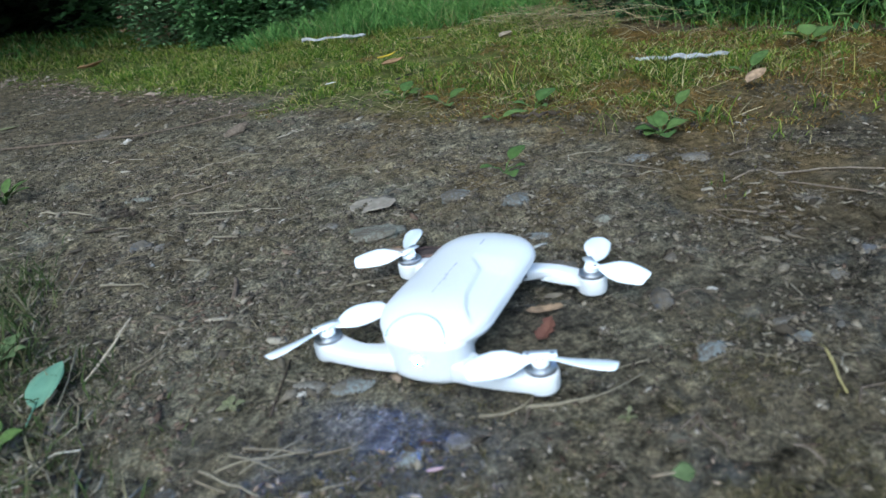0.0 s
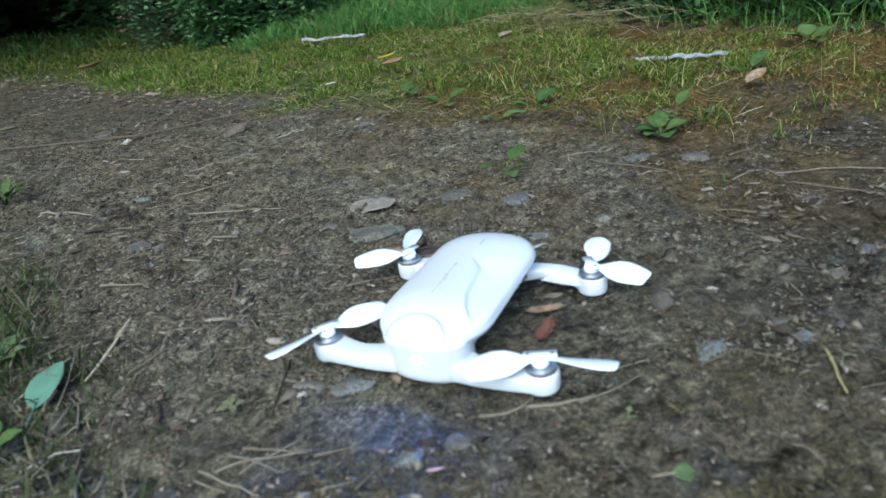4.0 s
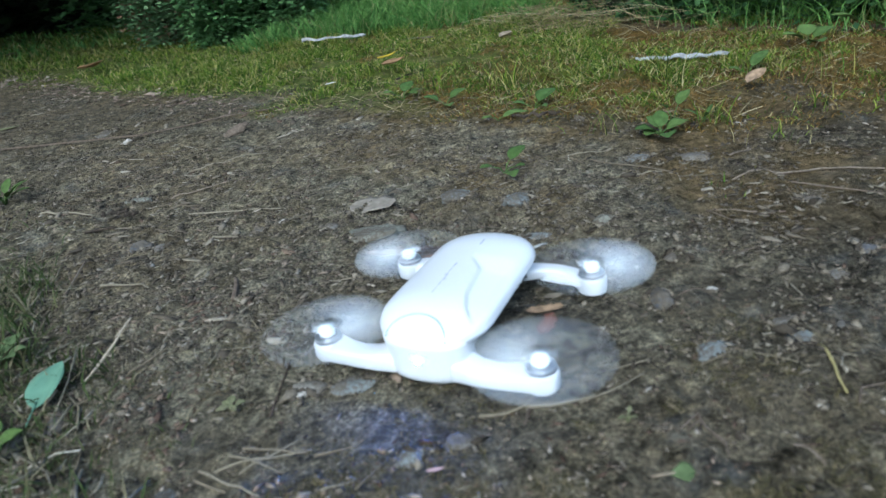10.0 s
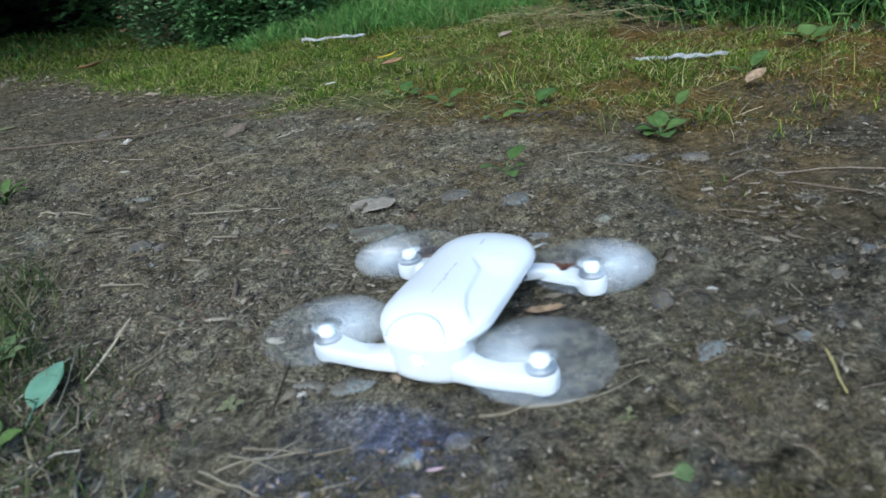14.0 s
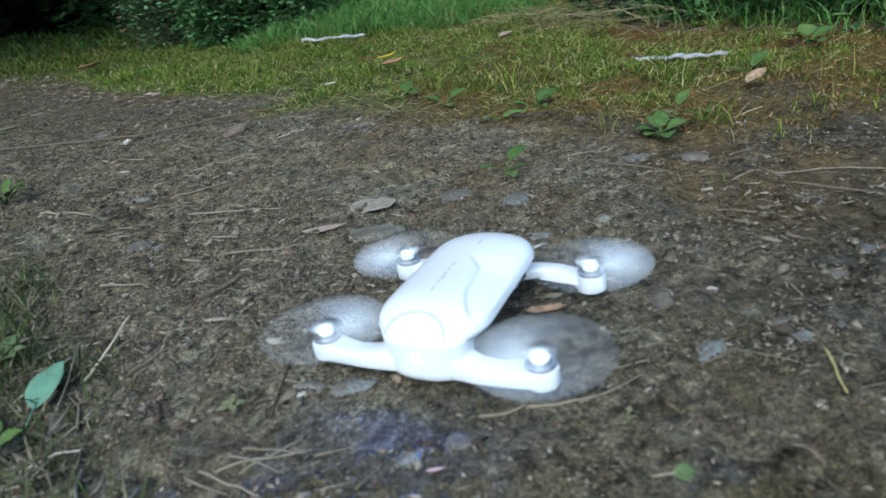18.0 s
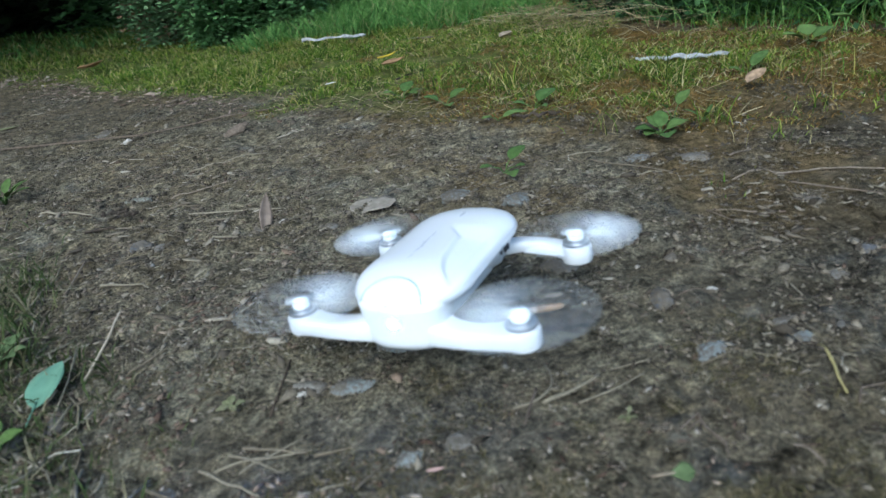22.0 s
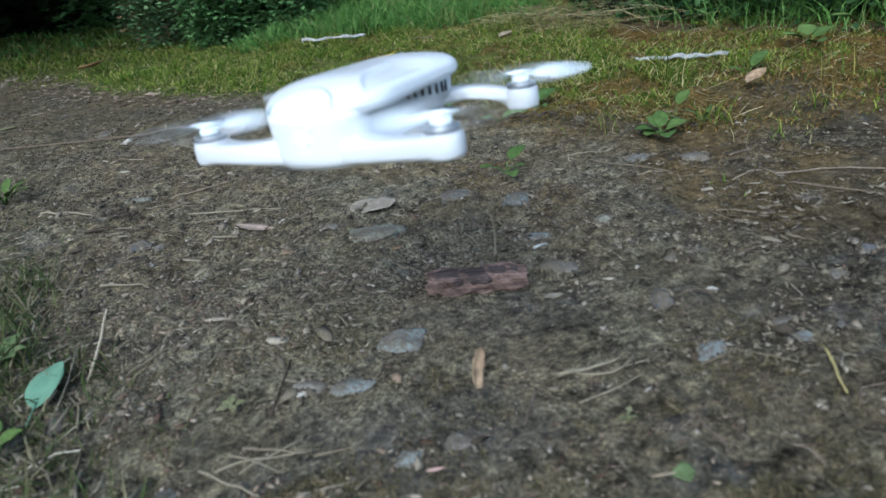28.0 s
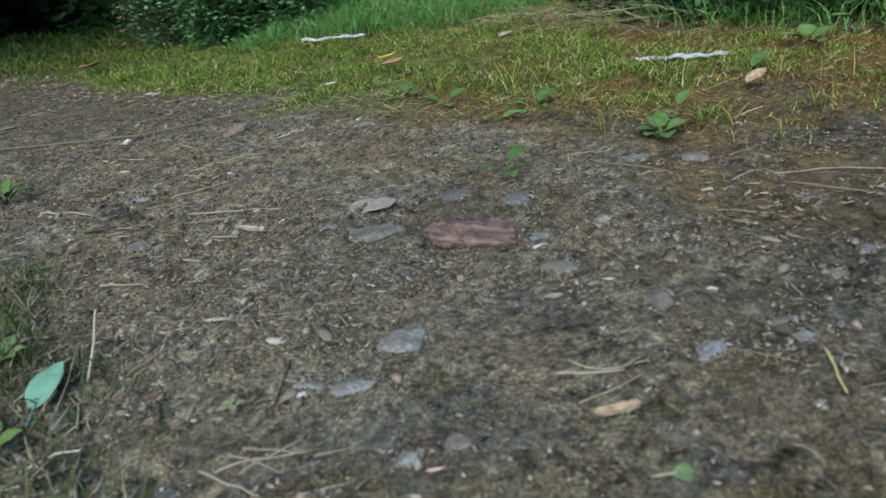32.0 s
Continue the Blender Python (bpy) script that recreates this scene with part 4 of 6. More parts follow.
def stone(x, y, a, b, mat, seed, label, high=0.46):
    """A worn stone with a few broken faces, sunk into the soil."""
    rng = random.Random(seed)
    bm = bmesh.new()
    bmesh.ops.create_icosphere(bm, subdivisions=4 if max(a, b) > 0.006 else 3, radius=1.0)
    off = Vector((rng.random() * 50, rng.random() * 50, 0))
    cuts = [(Vector((rng.uniform(-1, 1), rng.uniform(-1, 1), rng.uniform(-0.1, 1.2))).normalized(), rng.uniform(0.62, 0.9)) for _ in range(9)]
    hz = max(0.0014, min(a, b) * high)
    for v in bm.verts:
        for nrm, d in cuts:
            over = v.co.dot(nrm) - d
            if over > 0:
                v.co -= nrm * over * 0.8
        v.co *= 1.06 + 0.20 * noise.noise(v.co * 1.5 + off) + 0.14 * noise.noise(v.co * 3.4 + off) + 0.10 * noise.noise(v.co * 9.0 + off)
        v.co = Vector((v.co.x * a * 1.05, v.co.y * b * 1.05, v.co.z * hz))
    ob = part("stone", bm, mat)
    ob.matrix_basis = pose(x, y, height(x, y) - hz * 0.30, rng.uniform(-7, 7), rng.uniform(-7, 7), rng.uniform(-25, 25))
    STONE_SPOTS.append((x, y, a, b))
    return tagged(ob, label, "stone", "stones on the path")


for k, (x, y, a, b) in enumerate([(-0.032, 0.351, 0.0159, 0.0136), (-0.058, 0.313, 0.0135, 0.0085), (0.137, 0.298, 0.0119, 0.0092), (0.023, 0.579, 0.0161, 0.0164), (0.07, 0.548, 0.0136, 0.0118), (-0.028, 0.247, 0.0088, 0.0058), (0.185, 0.299, 0.007, 0.006), (0.202, 0.621, 0.0143, 0.011), (-0.151, 0.254, 0.0071, 0.0091), (0.079, 0.477, 0.0159, 0.0085)]):
    stone(x, y, a, b, STONE_BLUE, 1 + k, "smooth blue-grey stone set in the soil")
for k, (x, y, a, b) in enumerate([(0.129, 0.354, 0.0087, 0.011), (-0.27, 0.57, 0.0108, 0.0093), (0.272, 0.378, 0.0062, 0.0055), (-0.235, 0.322, 0.0058, 0.0076)]):
    stone(x, y, a, b, STONE_DARK, 11 + k, "dark slate-grey stone on the path", 0.85)
for k, (x, y, a, b) in enumerate([(0.164, 0.361, 0.0039, 0.0051), (-0.143, 0.586, 0.0058, 0.0075), (0.139, 0.562, 0.0126, 0.008), (0.086, 0.332, 0.0025, 0.0032), (0.161, 0.241, 0.0016, 0.002), (-0.058, 0.348, 0.0024, 0.0026), (-0.091, 0.311, 0.0054, 0.004), (-0.184, 0.321, 0.0042, 0.003), (-0.113, 0.276, 0.0023, 0.0023), (0.092, 0.269, 0.0031, 0.0018)]):
    stone(x, y, a, b, STONE_PALE, 15 + k, "small pale whitish stone on the path")
for k, (x, y, a, b) in enumerate([(-0.175, 0.383, 0.0033, 0.0032), (0.287, 0.693, 0.0036, 0.0047), (0.332, 0.685, 0.0054, 0.0069), (0.182, 0.775, 0.004, 0.0052), (-0.246, 0.525, 0.0029, 0.0037), (-0.196, 0.487, 0.0027, 0.0035), (0.015, 0.422, 0.0028, 0.0031), (-0.074, 0.243, 0.0016, 0.0016)]):
    stone(x, y, a, b, STONE_PALE, 27 + k, "small pale whitish stone on the path")
for k, (x, y, a, b) in enumerate([(0.077, 0.417, 0.0142, 0.0117), (-0.006, 0.251, 0.0083, 0.0075), (-0.25, 0.564, 0.0066, 0.0072), (0.184, 0.314, 0.0111, 0.0049), (0.209, 0.301, 0.008, 0.0062), (-0.086, 0.318, 0.0099, 0.0069), (0.277, 0.456, 0.0077, 0.0099), (0.24, 0.356, 0.0091, 0.0061), (0.271, 0.392, 0.0041, 0.0047), (-0.094, 0.56, 0.0076, 0.0098)]):
    stone(x, y, a, b, STONE_GREY, 35 + k, "grey flat stone pressed into the path")
for k, (x, y, a, b) in enumerate([(-0.164, 0.582, 0.0078, 0.0073), (0.137, 0.436, 0.0041, 0.0038), (0.155, 0.406, 0.0058, 0.0055), (0.12, 0.231, 0.0018, 0.0016), (0.088, 0.238, 0.0023, 0.0022), (0.144, 0.226, 0.0023, 0.0019), (0.241, 0.592, 0.0159, 0.0117), (-0.107, 0.546, 0.0059, 0.0054), (-0.166, 0.518, 0.0033, 0.004), (0.175, 0.29, 0.0021, 0.0022), (-0.518, 1.12, 0.014, 0.0182)]):
    stone(x, y, a, b, STONE_GREY, 47 + k, "grey flat stone pressed into the path")
stone(-0.327, 0.722, 0.0175, 0.0070, STONE_MOSSY, 63, "flat pale grey stone flush with the path", 0.4)
stone(0.130, 0.478, 0.0095, 0.0085, STONE_MOSSY, 64, "pale beige angular stone on the path", 0.6)
stone(-0.456, 1.038, 0.0095, 0.0085, STONE_PALE, 61, "pale grey pebble standing on the bare path", 0.95)
stone(-0.058, 0.526, 0.0300, 0.0190, STONE_MOSSY, 62, "flat grey-green stone with a film of moss", 0.34)
chip = stone(-0.271, 0.975, 0.0190, 0.0085, TWIG, 58, "thick grey-brown chip of bark on bare soil", 0.75)
chip.name = "bark_chip"
chip.matrix_basis = pose(-0.271, 0.975, height(-0.271, 0.975) + 0.004, 0, -20, 38)
tagged(chip, category="bark", group="loose wood")

def build_lapping_soil():
    """Crumbs and dust that lap over the rims of the sunken stones."""
    X, Y = [], []
    for x, y, a, b in STONE_SPOTS:
        n = int(40 + 160000 * a * b)
        t, r = RNG.uniform(0, 6.28, n), RNG.normal(1.0, 0.16, n)
        X.append(x + a * r * np.cos(t))
        Y.append(y + b * r * np.sin(t))
    x, y = np.concatenate(X), np.concatenate(Y)
    size = np.exp(RNG.normal(math.log(0.00105), 0.45, len(x))) * (0.55 + 0.9 * np.sqrt(np.hypot(x, y)))
    tagged(chips("soil_crumbs", x, y, size, CRUMB, 0.7, True), "crumbs of soil lapping over the stones", "soil", kind="stuff")


build_lapping_soil()


def stalk(name, pts, rad, mat, label, category, seed, group=""):
    """A twig or straw through points of the plan, lying on the ground, a little knotty, with a broken end."""
    rng = random.Random(seed)
    P = [Vector((x, y, 0)) for x, y in pts]
    dense = []
    for p, q in zip(P, P[1:]):
        dense += [p.lerp(q, k / 7) for k in range(7)]
    dense.append(P[-1])
    L = sum((q - p).length for p, q in zip(P, P[1:]))
    side = (P[-1] - P[0]).normalized().cross(Vector((0, 0, 1)))
    out, rr = [], []
    for i, p in enumerate(dense):
        s = i / (len(dense) - 1)
        p = p + side * (noise.noise(Vector((s * 3, seed * 1.7, 0))) * L * 0.008)
        zl = height(*pts[0]) * (1 - s) + height(*pts[-1]) * s
        out.append(Vector((p.x, p.y, zl + 0.85 * max(0.0, height(p.x, p.y) - zl) + rad * 1.1)))
        rr.append(0.8 * rad * (1.1 - 0.45 * s) * (1 + 0.25 * noise.noise(Vector((s * 9, seed, 4)))))
    base = out[0].copy()
    ob = part(name, tube([p - base for p in out], rr, 7), mat)
    ob.matrix_basis = Matrix.Translation(base)
    return tagged(ob, label, category, group)


for k, (rad, *pts) in enumerate([(0.0019, (-0.682, 1.091), (-0.436, 1.046), (-0.22, 1.108)), (0.0012, (0.252, 0.528), (0.301, 0.525), (0.343, 0.515), (0.364, 0.499)), (0.0009, (0.281, 0.488), (0.305, 0.468), (0.33, 0.448)), (0.0005, (0.141, 0.359), (0.154, 0.358), (0.16, 0.341)), (0.0006, (0.097, 0.235), (0.105, 0.241), (0.11, 0.225)), (0.0006, (0.139, 0.219), (0.145, 0.207)), (0.0006, (0.236, 0.452), (0.206, 0.473)), (0.0009, (0.037, 0.285), (0.026, 0.256)), (0.0012, (-0.31, 0.499), (-0.312, 0.551)), (0.0006, (0.214, 0.399), (0.188, 0.394)), (0.0006, (0.203, 0.465), (0.216, 0.437)), (0.001, (-0.292, 0.724), (-0.226, 0.742)), (0.0011, (0.275, 0.584), (0.301, 0.595))]):
    stalk("twig", pts, rad, TWIG, "thin grey-brown twig on the ground", "twig", 100 + k, "stalks on the path")
for k, (rad, *pts) in enumerate([(0.0037, (-1.775, 3.115), (-1.708, 3.179))]):
    stalk("twig", pts, rad, TWIG, "thin grey-brown twig on the ground", "twig", 114 + k, "stalks on the path")
for k, (rad, *pts) in enumerate([(0.0031, (-0.351, 1.492), (-0.252, 1.525)), (0.002, (-0.058, 1.163), (0.012, 1.207)), (0.0017, (-0.353, 0.641), (-0.323, 0.648)), (0.001, (-0.105, 0.296), (-0.101, 0.347))]):
    stalk("twig", pts, rad, TWIG_DARK, "short dark twig on the ground", "twig", 115 + k, "stalks on the path")
for k, (rad, *pts) in enumerate([(0.0027, (-0.025, 1.657), (0.063, 1.649)), (0.0014, (-0.295, 0.812), (-0.195, 0.826)), (0.0015, (-0.279, 0.68), (-0.25, 0.69)), (0.0011, (-0.248, 0.647), (-0.151, 0.635)), (0.0014, (-0.221, 0.613), (-0.192, 0.614)), (0.0015, (-0.202, 0.563), (-0.179, 0.56)), (0.0015, (-0.43, 0.713), (-0.365, 0.692)), (0.0011, (-0.32, 0.637), (-0.28, 0.638)), (0.0011, (0.127, 0.648), (0.193, 0.595), (0.215, 0.566)), (0.0013, (0.167, 0.579), (0.206, 0.568)), (0.0009, (0.139, 0.66), (0.182, 0.652)), (0.0011, (-0.208, 0.365), (-0.187, 0.381)), (0.001, (-0.078, 0.263), (-0.056, 0.263)), (0.001, (-0.071, 0.233), (-0.055, 0.239))]):
    stalk("straw", pts, rad, STRAW_ONE, "dry pale straw lying on the soil", "straw", 119 + k, "stalks on the path")
for k, (rad, *pts) in enumerate([(0.0007, (-0.055, 0.231), (-0.04, 0.25)), (0.0006, (-0.105, 0.33), (-0.088, 0.32), (-0.069, 0.311)), (0.0007, (0.056, 0.27), (0.075, 0.275), (0.094, 0.283)), (0.0013, (-0.325, 0.446), (-0.332, 0.526)), (0.0022, (-0.381, 0.563), (-0.324, 0.493)), (0.001, (-0.282, 0.395), (-0.266, 0.418)), (0.0014, (-0.278, 0.498), (-0.243, 0.492)), (0.0011, (-0.138, 0.268), (-0.119, 0.252), (-0.1, 0.237)), (0.001, (-0.116, 0.275), (-0.082, 0.266)), (0.0007, (0.207, 0.351), (0.205, 0.334)), (0.0009, (-0.128, 0.736), (-0.038, 0.709)), (0.0009, (-0.206, 0.678), (-0.188, 0.744)), (0.0013, (-0.14, 0.582), (-0.122, 0.603)), (0.0007, (0.019, 0.502), (0.029, 0.473))]):
    stalk("straw", pts, rad, STRAW_ONE, "dry pale straw lying on the soil", "straw", 133 + k, "stalks on the path")
for k, (rad, *pts) in enumerate([(0.0009, (-0.224, 0.278), (-0.202, 0.287)), (0.0006, (0.1, 0.294), (0.078, 0.292)), (0.0006, (0.124, 0.284), (0.144, 0.29))]):
    stalk("straw", pts, rad, STRAW_ONE, "dry pale straw lying on the soil", "straw", 147 + k, "stalks on the path")
for k, (rad, *pts) in enumerate([(0.0011, (0.19, 0.29), (0.178, 0.247))]):
    stalk("straw", pts, rad, STRAW_YELLOW, "yellow dry straw lying on the soil", "straw", 150 + k, "stalks on the path")
for k, (rad, *pts) in enumerate([(0.0015, (0.067, 0.451), (0.078, 0.457))]):
    stalk("straw", pts, rad, WHITE_STRIP, "short whitish stalk on the soil", "straw", 152 + k, "stalks on the path")

def leaf_bm(length, width, curl=0.2, fold=0.25, ragged=0.0, seed=0, blunt=0.9, full=0.75):
    """A leaf along +x from its stalk, cupped and curled, with a raised midrib and two skins."""
    rng = random.Random(seed)
    nx, ny = 12, 6
    top, bot = [], []
    for i in range(nx + 1):
        s = i / nx
        w = width * 0.5 * (math.sin(math.pi * s ** blunt) ** full + 0.02)
        rowt, rowb = [], []
        for j in range(ny + 1):
            u = 2 * j / ny - 1
            jag = 1 + ragged * rng.uniform(-1, 1) if abs(u) == 1 else 1
            x, y = length * s, w * u * jag
            z = fold * abs(y) + curl * length * (s - 0.35) ** 2 + 0.05 * width * noise.noise(Vector((s * 4, u * 2, seed * 3.1)))
            rowt.append((x, y, z + 0.00018))
            rowb.append((x, y, z))
        top.append(rowt)
        bot.append(rowb)
    bm = bmesh.new()
    T = [[bm.verts.new(p) for p in r] for r in top]
    B = [[bm.verts.new(p) for p in r] for r in bot]
    for i in range(nx):
        for j in range(ny):
            bm.faces.new((T[i][j], T[i + 1][j], T[i + 1][j + 1], T[i][j + 1]))
            bm.faces.new((B[i][j], B[i][j + 1], B[i + 1][j + 1], B[i + 1][j]))
    for i in range(nx):
        bm.faces.new((T[i][0], B[i][0], B[i + 1][0], T[i + 1][0]))
        bm.faces.new((T[i][ny], T[i + 1][ny], B[i + 1][ny], B[i][ny]))
    return bm


def fallen_leaf(x, y, length, width, yaw, mat, label, curl=0.2, fold=0.25, ragged=0.0, tilt=0.0, lift=0.0, seed=1, roll=0.0):
    ob = part("leaf", leaf_bm(length, width, curl, fold, ragged, seed), mat)
    ob.matrix_basis = pose(x, y, height(x, y) + 0.0012 + lift, roll, tilt, yaw)
    return tagged(ob, label, "leaf", "fallen leaves")


torn = part("leaf", leaf_bm(0.046, 0.036, 0.06, 0.05, 0.16, 2, 0.9, 0.30), LEAF_GREY)
torn.matrix_basis = pose(-0.081, 0.600, height(-0.06, 0.596) + 0.002, 0, -2, -14)
tagged(torn, "flat grey withered leaf with a torn edge", "leaf", "fallen leaves")
fallen_leaf(-0.070, 1.292, 0.040, 0.011, 10, LEAF_YELLOW, "bright yellow leaf curled in the grass", 0.5, 0.5, lift=0.022, seed=3)
fallen_leaf(-0.060, 1.245, 0.046, 0.030, 20, LEAF_ORANGE, "orange-brown leaf lying in the grass", 0.4, 0.3, lift=0.014, seed=4)
fallen_leaf(0.165, 1.315, 0.030, 0.026, 25, LEAF_TAN, "pale tan leaf in the grass", 0.6, 0.6, lift=0.020, seed=5)
fallen_leaf(-0.905, 1.915, 0.075, 0.040, 5, LEAF_ORANGE, "orange-brown leaf at the edge of the path", 0.5, 0.4, lift=0.020, seed=6)
fallen_leaf(-0.800, 1.290, 0.055, 0.02, -8, LEAF_DULL, "dull olive-yellow leaf on bare soil", 0.2, 0.2, seed=7)
fallen_leaf(0.388, 0.786, 0.028, 0.022, 15, LEAF_RUST, "brown rounded leaf in the grass", 0.4, 0.5, lift=0.006, tilt=-20, seed=8)
fallen_leaf(-0.157, 1.167, 0.022, 0.009, 30, SCRAP_WHITE, "small white scrap in the grass", 0.1, 0.1, lift=0.014, seed=9)
fallen_leaf(-0.040, 0.480, 0.009, 0.0035, 5, LEAF_ORANGE, "tiny orange leaf scrap", 0.3, 0.3, seed=11)
fallen_leaf(0.060, 0.379, 0.013, 0.006, -5, LEAF_GREY, "small flat chip of dry leaf", 0.1, 0.1, seed=12)


for k, (rad, *pts) in enumerate([(0.0006, (0.094, 0.235), (0.106, 0.245), (0.106, 0.236), (0.111, 0.227), (0.109, 0.219)), (0.0006, (0.137, 0.218), (0.141, 0.214), (0.144, 0.206)), (0.0007, (0.179, 0.239), (0.186, 0.249), (0.200, 0.251)), (0.0005, (0.196, 0.269), (0.194, 0.260))]):
    stalk("root", pts, rad, TWIG, "thin crooked root showing at the surface", "root", 400 + k, "stalks on the path")
# green leaves and seedlings
def seedling(x, y, leaves, mat, label, stem=0.012):
    """Leaves (yaw, rise in degrees, length, width) on short stalks from one root."""
    z0 = height(x, y)
    plant = tagged(new("seedling"), label, "plant", "seedlings")
    plant.matrix_basis = pose(x, y, z0)
    for i, (yaw, rise, ln, wd) in enumerate(leaves):
        dx, dy = math.cos(radians(yaw)), math.sin(radians(yaw))
        r, u = stem * math.cos(radians(rise)), stem * math.sin(radians(rise)) + 0.003
        part("stem", tube([(0, 0, -0.002), (dx * r * 0.4, dy * r * 0.4, u * 0.7), (dx * r, dy * r, u)], [0.0008, 0.0007, 0.0005], 6), mat, plant)
        lf = part("leaf", leaf_bm(ln, wd * 1.25, -0.25, 0.25, 0.03, i + 3, 0.8), mat, plant)
        lf.matrix_basis = pose(dx * r, dy * r, u, 0, -rise * 0.6, yaw)


seedling(0.243, 0.672, [(180, 30, 0.022, 0.017), (0, 32, 0.024, 0.018), (265, 15, 0.020, 0.018), (215, 20, 0.019, 0.016), (75, 65, 0.022, 0.013), (120, 60, 0.018, 0.013)], LEAF_GREEN, "fresh green broad-leaved seedling on bare soil", 0.007)
seedling(0.262, 0.690, [(20, 75, 0.020, 0.013), (200, 70, 0.010, 0.008)], LEAF_GREEN, "small upright green seedling", 0.025)
seedling(0.071, 0.622, [(35, 45, 0.022, 0.014), (190, 25, 0.014, 0.009), (280, 10, 0.018, 0.012), (330, 20, 0.010, 0.007)], LEAF_GREEN, "small pale green seedling on the path")
seedling(0.091, 0.816, [(5, 12, 0.034, 0.016), (185, 18, 0.014, 0.01)], LEAF_GREEN, "single broad green leaf at the grass edge", 0.006)
seedling(0.142, 0.850, [(30, 40, 0.030, 0.022), (170, 30, 0.016, 0.013), (300, 20, 0.014, 0.011)], LEAF_GREEN, "green clover-like weed at the grass edge")
seedling(0.034, 0.940, [(20, 40, 0.026, 0.018), (160, 35, 0.022, 0.016), (280, 15, 0.018, 0.013)], LEAF_GREEN, "green clover-like weed at the grass edge")
seedling(-0.025, 0.998, [(60, 50, 0.024, 0.018), (190, 40, 0.020, 0.015), (310, 30, 0.022, 0.016), (10, 30, 0.018, 0.014)], LEAF_GREEN, "green clover-like weed at the grass edge")
seedling(0.428, 0.866, [(25, 55, 0.032, 0.016), (150, 30, 0.015, 0.010)], LEAF_GREEN, "upright green leaf in thin grass")
seedling(0.559, 0.959, [(10, 40, 0.030, 0.024), (170, 40, 0.028, 0.022), (270, 20, 0.024, 0.020), (80, 60, 0.024, 0.02)], LEAF_GREEN, "broad light green weed in the grass")
seedling(0.668, 0.980, [(165, 35, 0.036, 0.024), (15, 50, 0.036, 0.026), (250, 25, 0.026, 0.02)], LEAF_GREEN, "broad light green weed beside the path", 0.03)
seedling(-0.129, 0.310, [(10, 15, 0.006, 0.004), (100, 25, 0.006, 0.004), (200, 10, 0.007, 0.004), (300, 15, 0.005, 0.003), (150, 20, 0.005, 0.003)], LEAF_DULL, "tiny dull green weed on mossy soil", 0.002)
seedling(0.074, 0.248, [(60, 30, 0.004, 0.0018), (200, 20, 0.0034, 0.0016), (320, 25, 0.003, 0.0015)], LEAF_DULL, "tiny dull green weed on bare soil", 0.002)
seedling(-0.512, 0.790, [(k * 47, 35 + 9 * (k % 3), 0.026, 0.009) for k in range(9)], LEAF_GREEN, "leafy green tuft on the verge", 0.012)
seedling(0.300, 0.700, [(40, 55, 0.016, 0.004), (150, 50, 0.018, 0.004), (260, 60, 0.014, 0.004)], LEAF_GREEN, "thin green weed in moss", 0.008)
seedling(-0.288, 0.312, [(70, 40, 0.020, 0.014), (20, 30, 0.018, 0.012), (140, 30, 0.018, 0.012), (350, 20, 0.016, 0.012)], LEAF_GREEN, "yellow-green weed on the near verge", 0.008)


seedling(-0.305, 0.392, [(k * 67, 40, 0.017, 0.009) for k in range(6)], LEAF_PALE, "green weed among grass on the verge", 0.010)
seedling(-0.262, 0.300, [(k * 75 + 20, 35, 0.015, 0.010) for k in range(5)], LEAF_GREEN, "yellow-green weed on the near verge", 0.008)


def single_leaf(x, y, yaw, rise, ln, wd, mat, label, seed):
    ob = part("leaf", leaf_bm(ln, wd, -0.15, 0.22, 0.02, seed, 0.8), mat)
    ob.matrix_basis = pose(x, y, height(x, y) + 0.005, 0, -rise, yaw)
    part("stem", tube([(-0.012, 0, -0.001), (-0.005, 0, 0), (0.004, 0, 0.0004)], [0.0006, 0.0006, 0.0005], 6), mat, ob)
    return tagged(ob, label, "leaf")


single_leaf(-0.2535, 0.337, 84, 17, 0.037, 0.020, LEAF_BLUE, "smooth blue-green leaf standing on the verge", 3)
fan = part("leaf", leaf_bm(0.0120, 0.0090, -0.1, 0.15, 0.08, 4, 1.9, 0.8), LEAF_PALE)
fan.matrix_basis = pose(0.0790, 0.2125, height(0.0790, 0.2125) + 0.003, 16, -10, -14)
part("stem", tube([(-0.006, 0, -0.001), (-0.002, 0, 0), (0.004, 0, 0.0006)], [0.0006, 0.0007, 0.0005], 6), LEAF_TAN, fan)
tagged(fan, "pale green fan-shaped leaf on bare soil", "leaf")
single_leaf(-0.272, 0.302, 10, 15, 0.024, 0.014, LEAF_GREEN, "yellow-green leaf on the verge", 5)


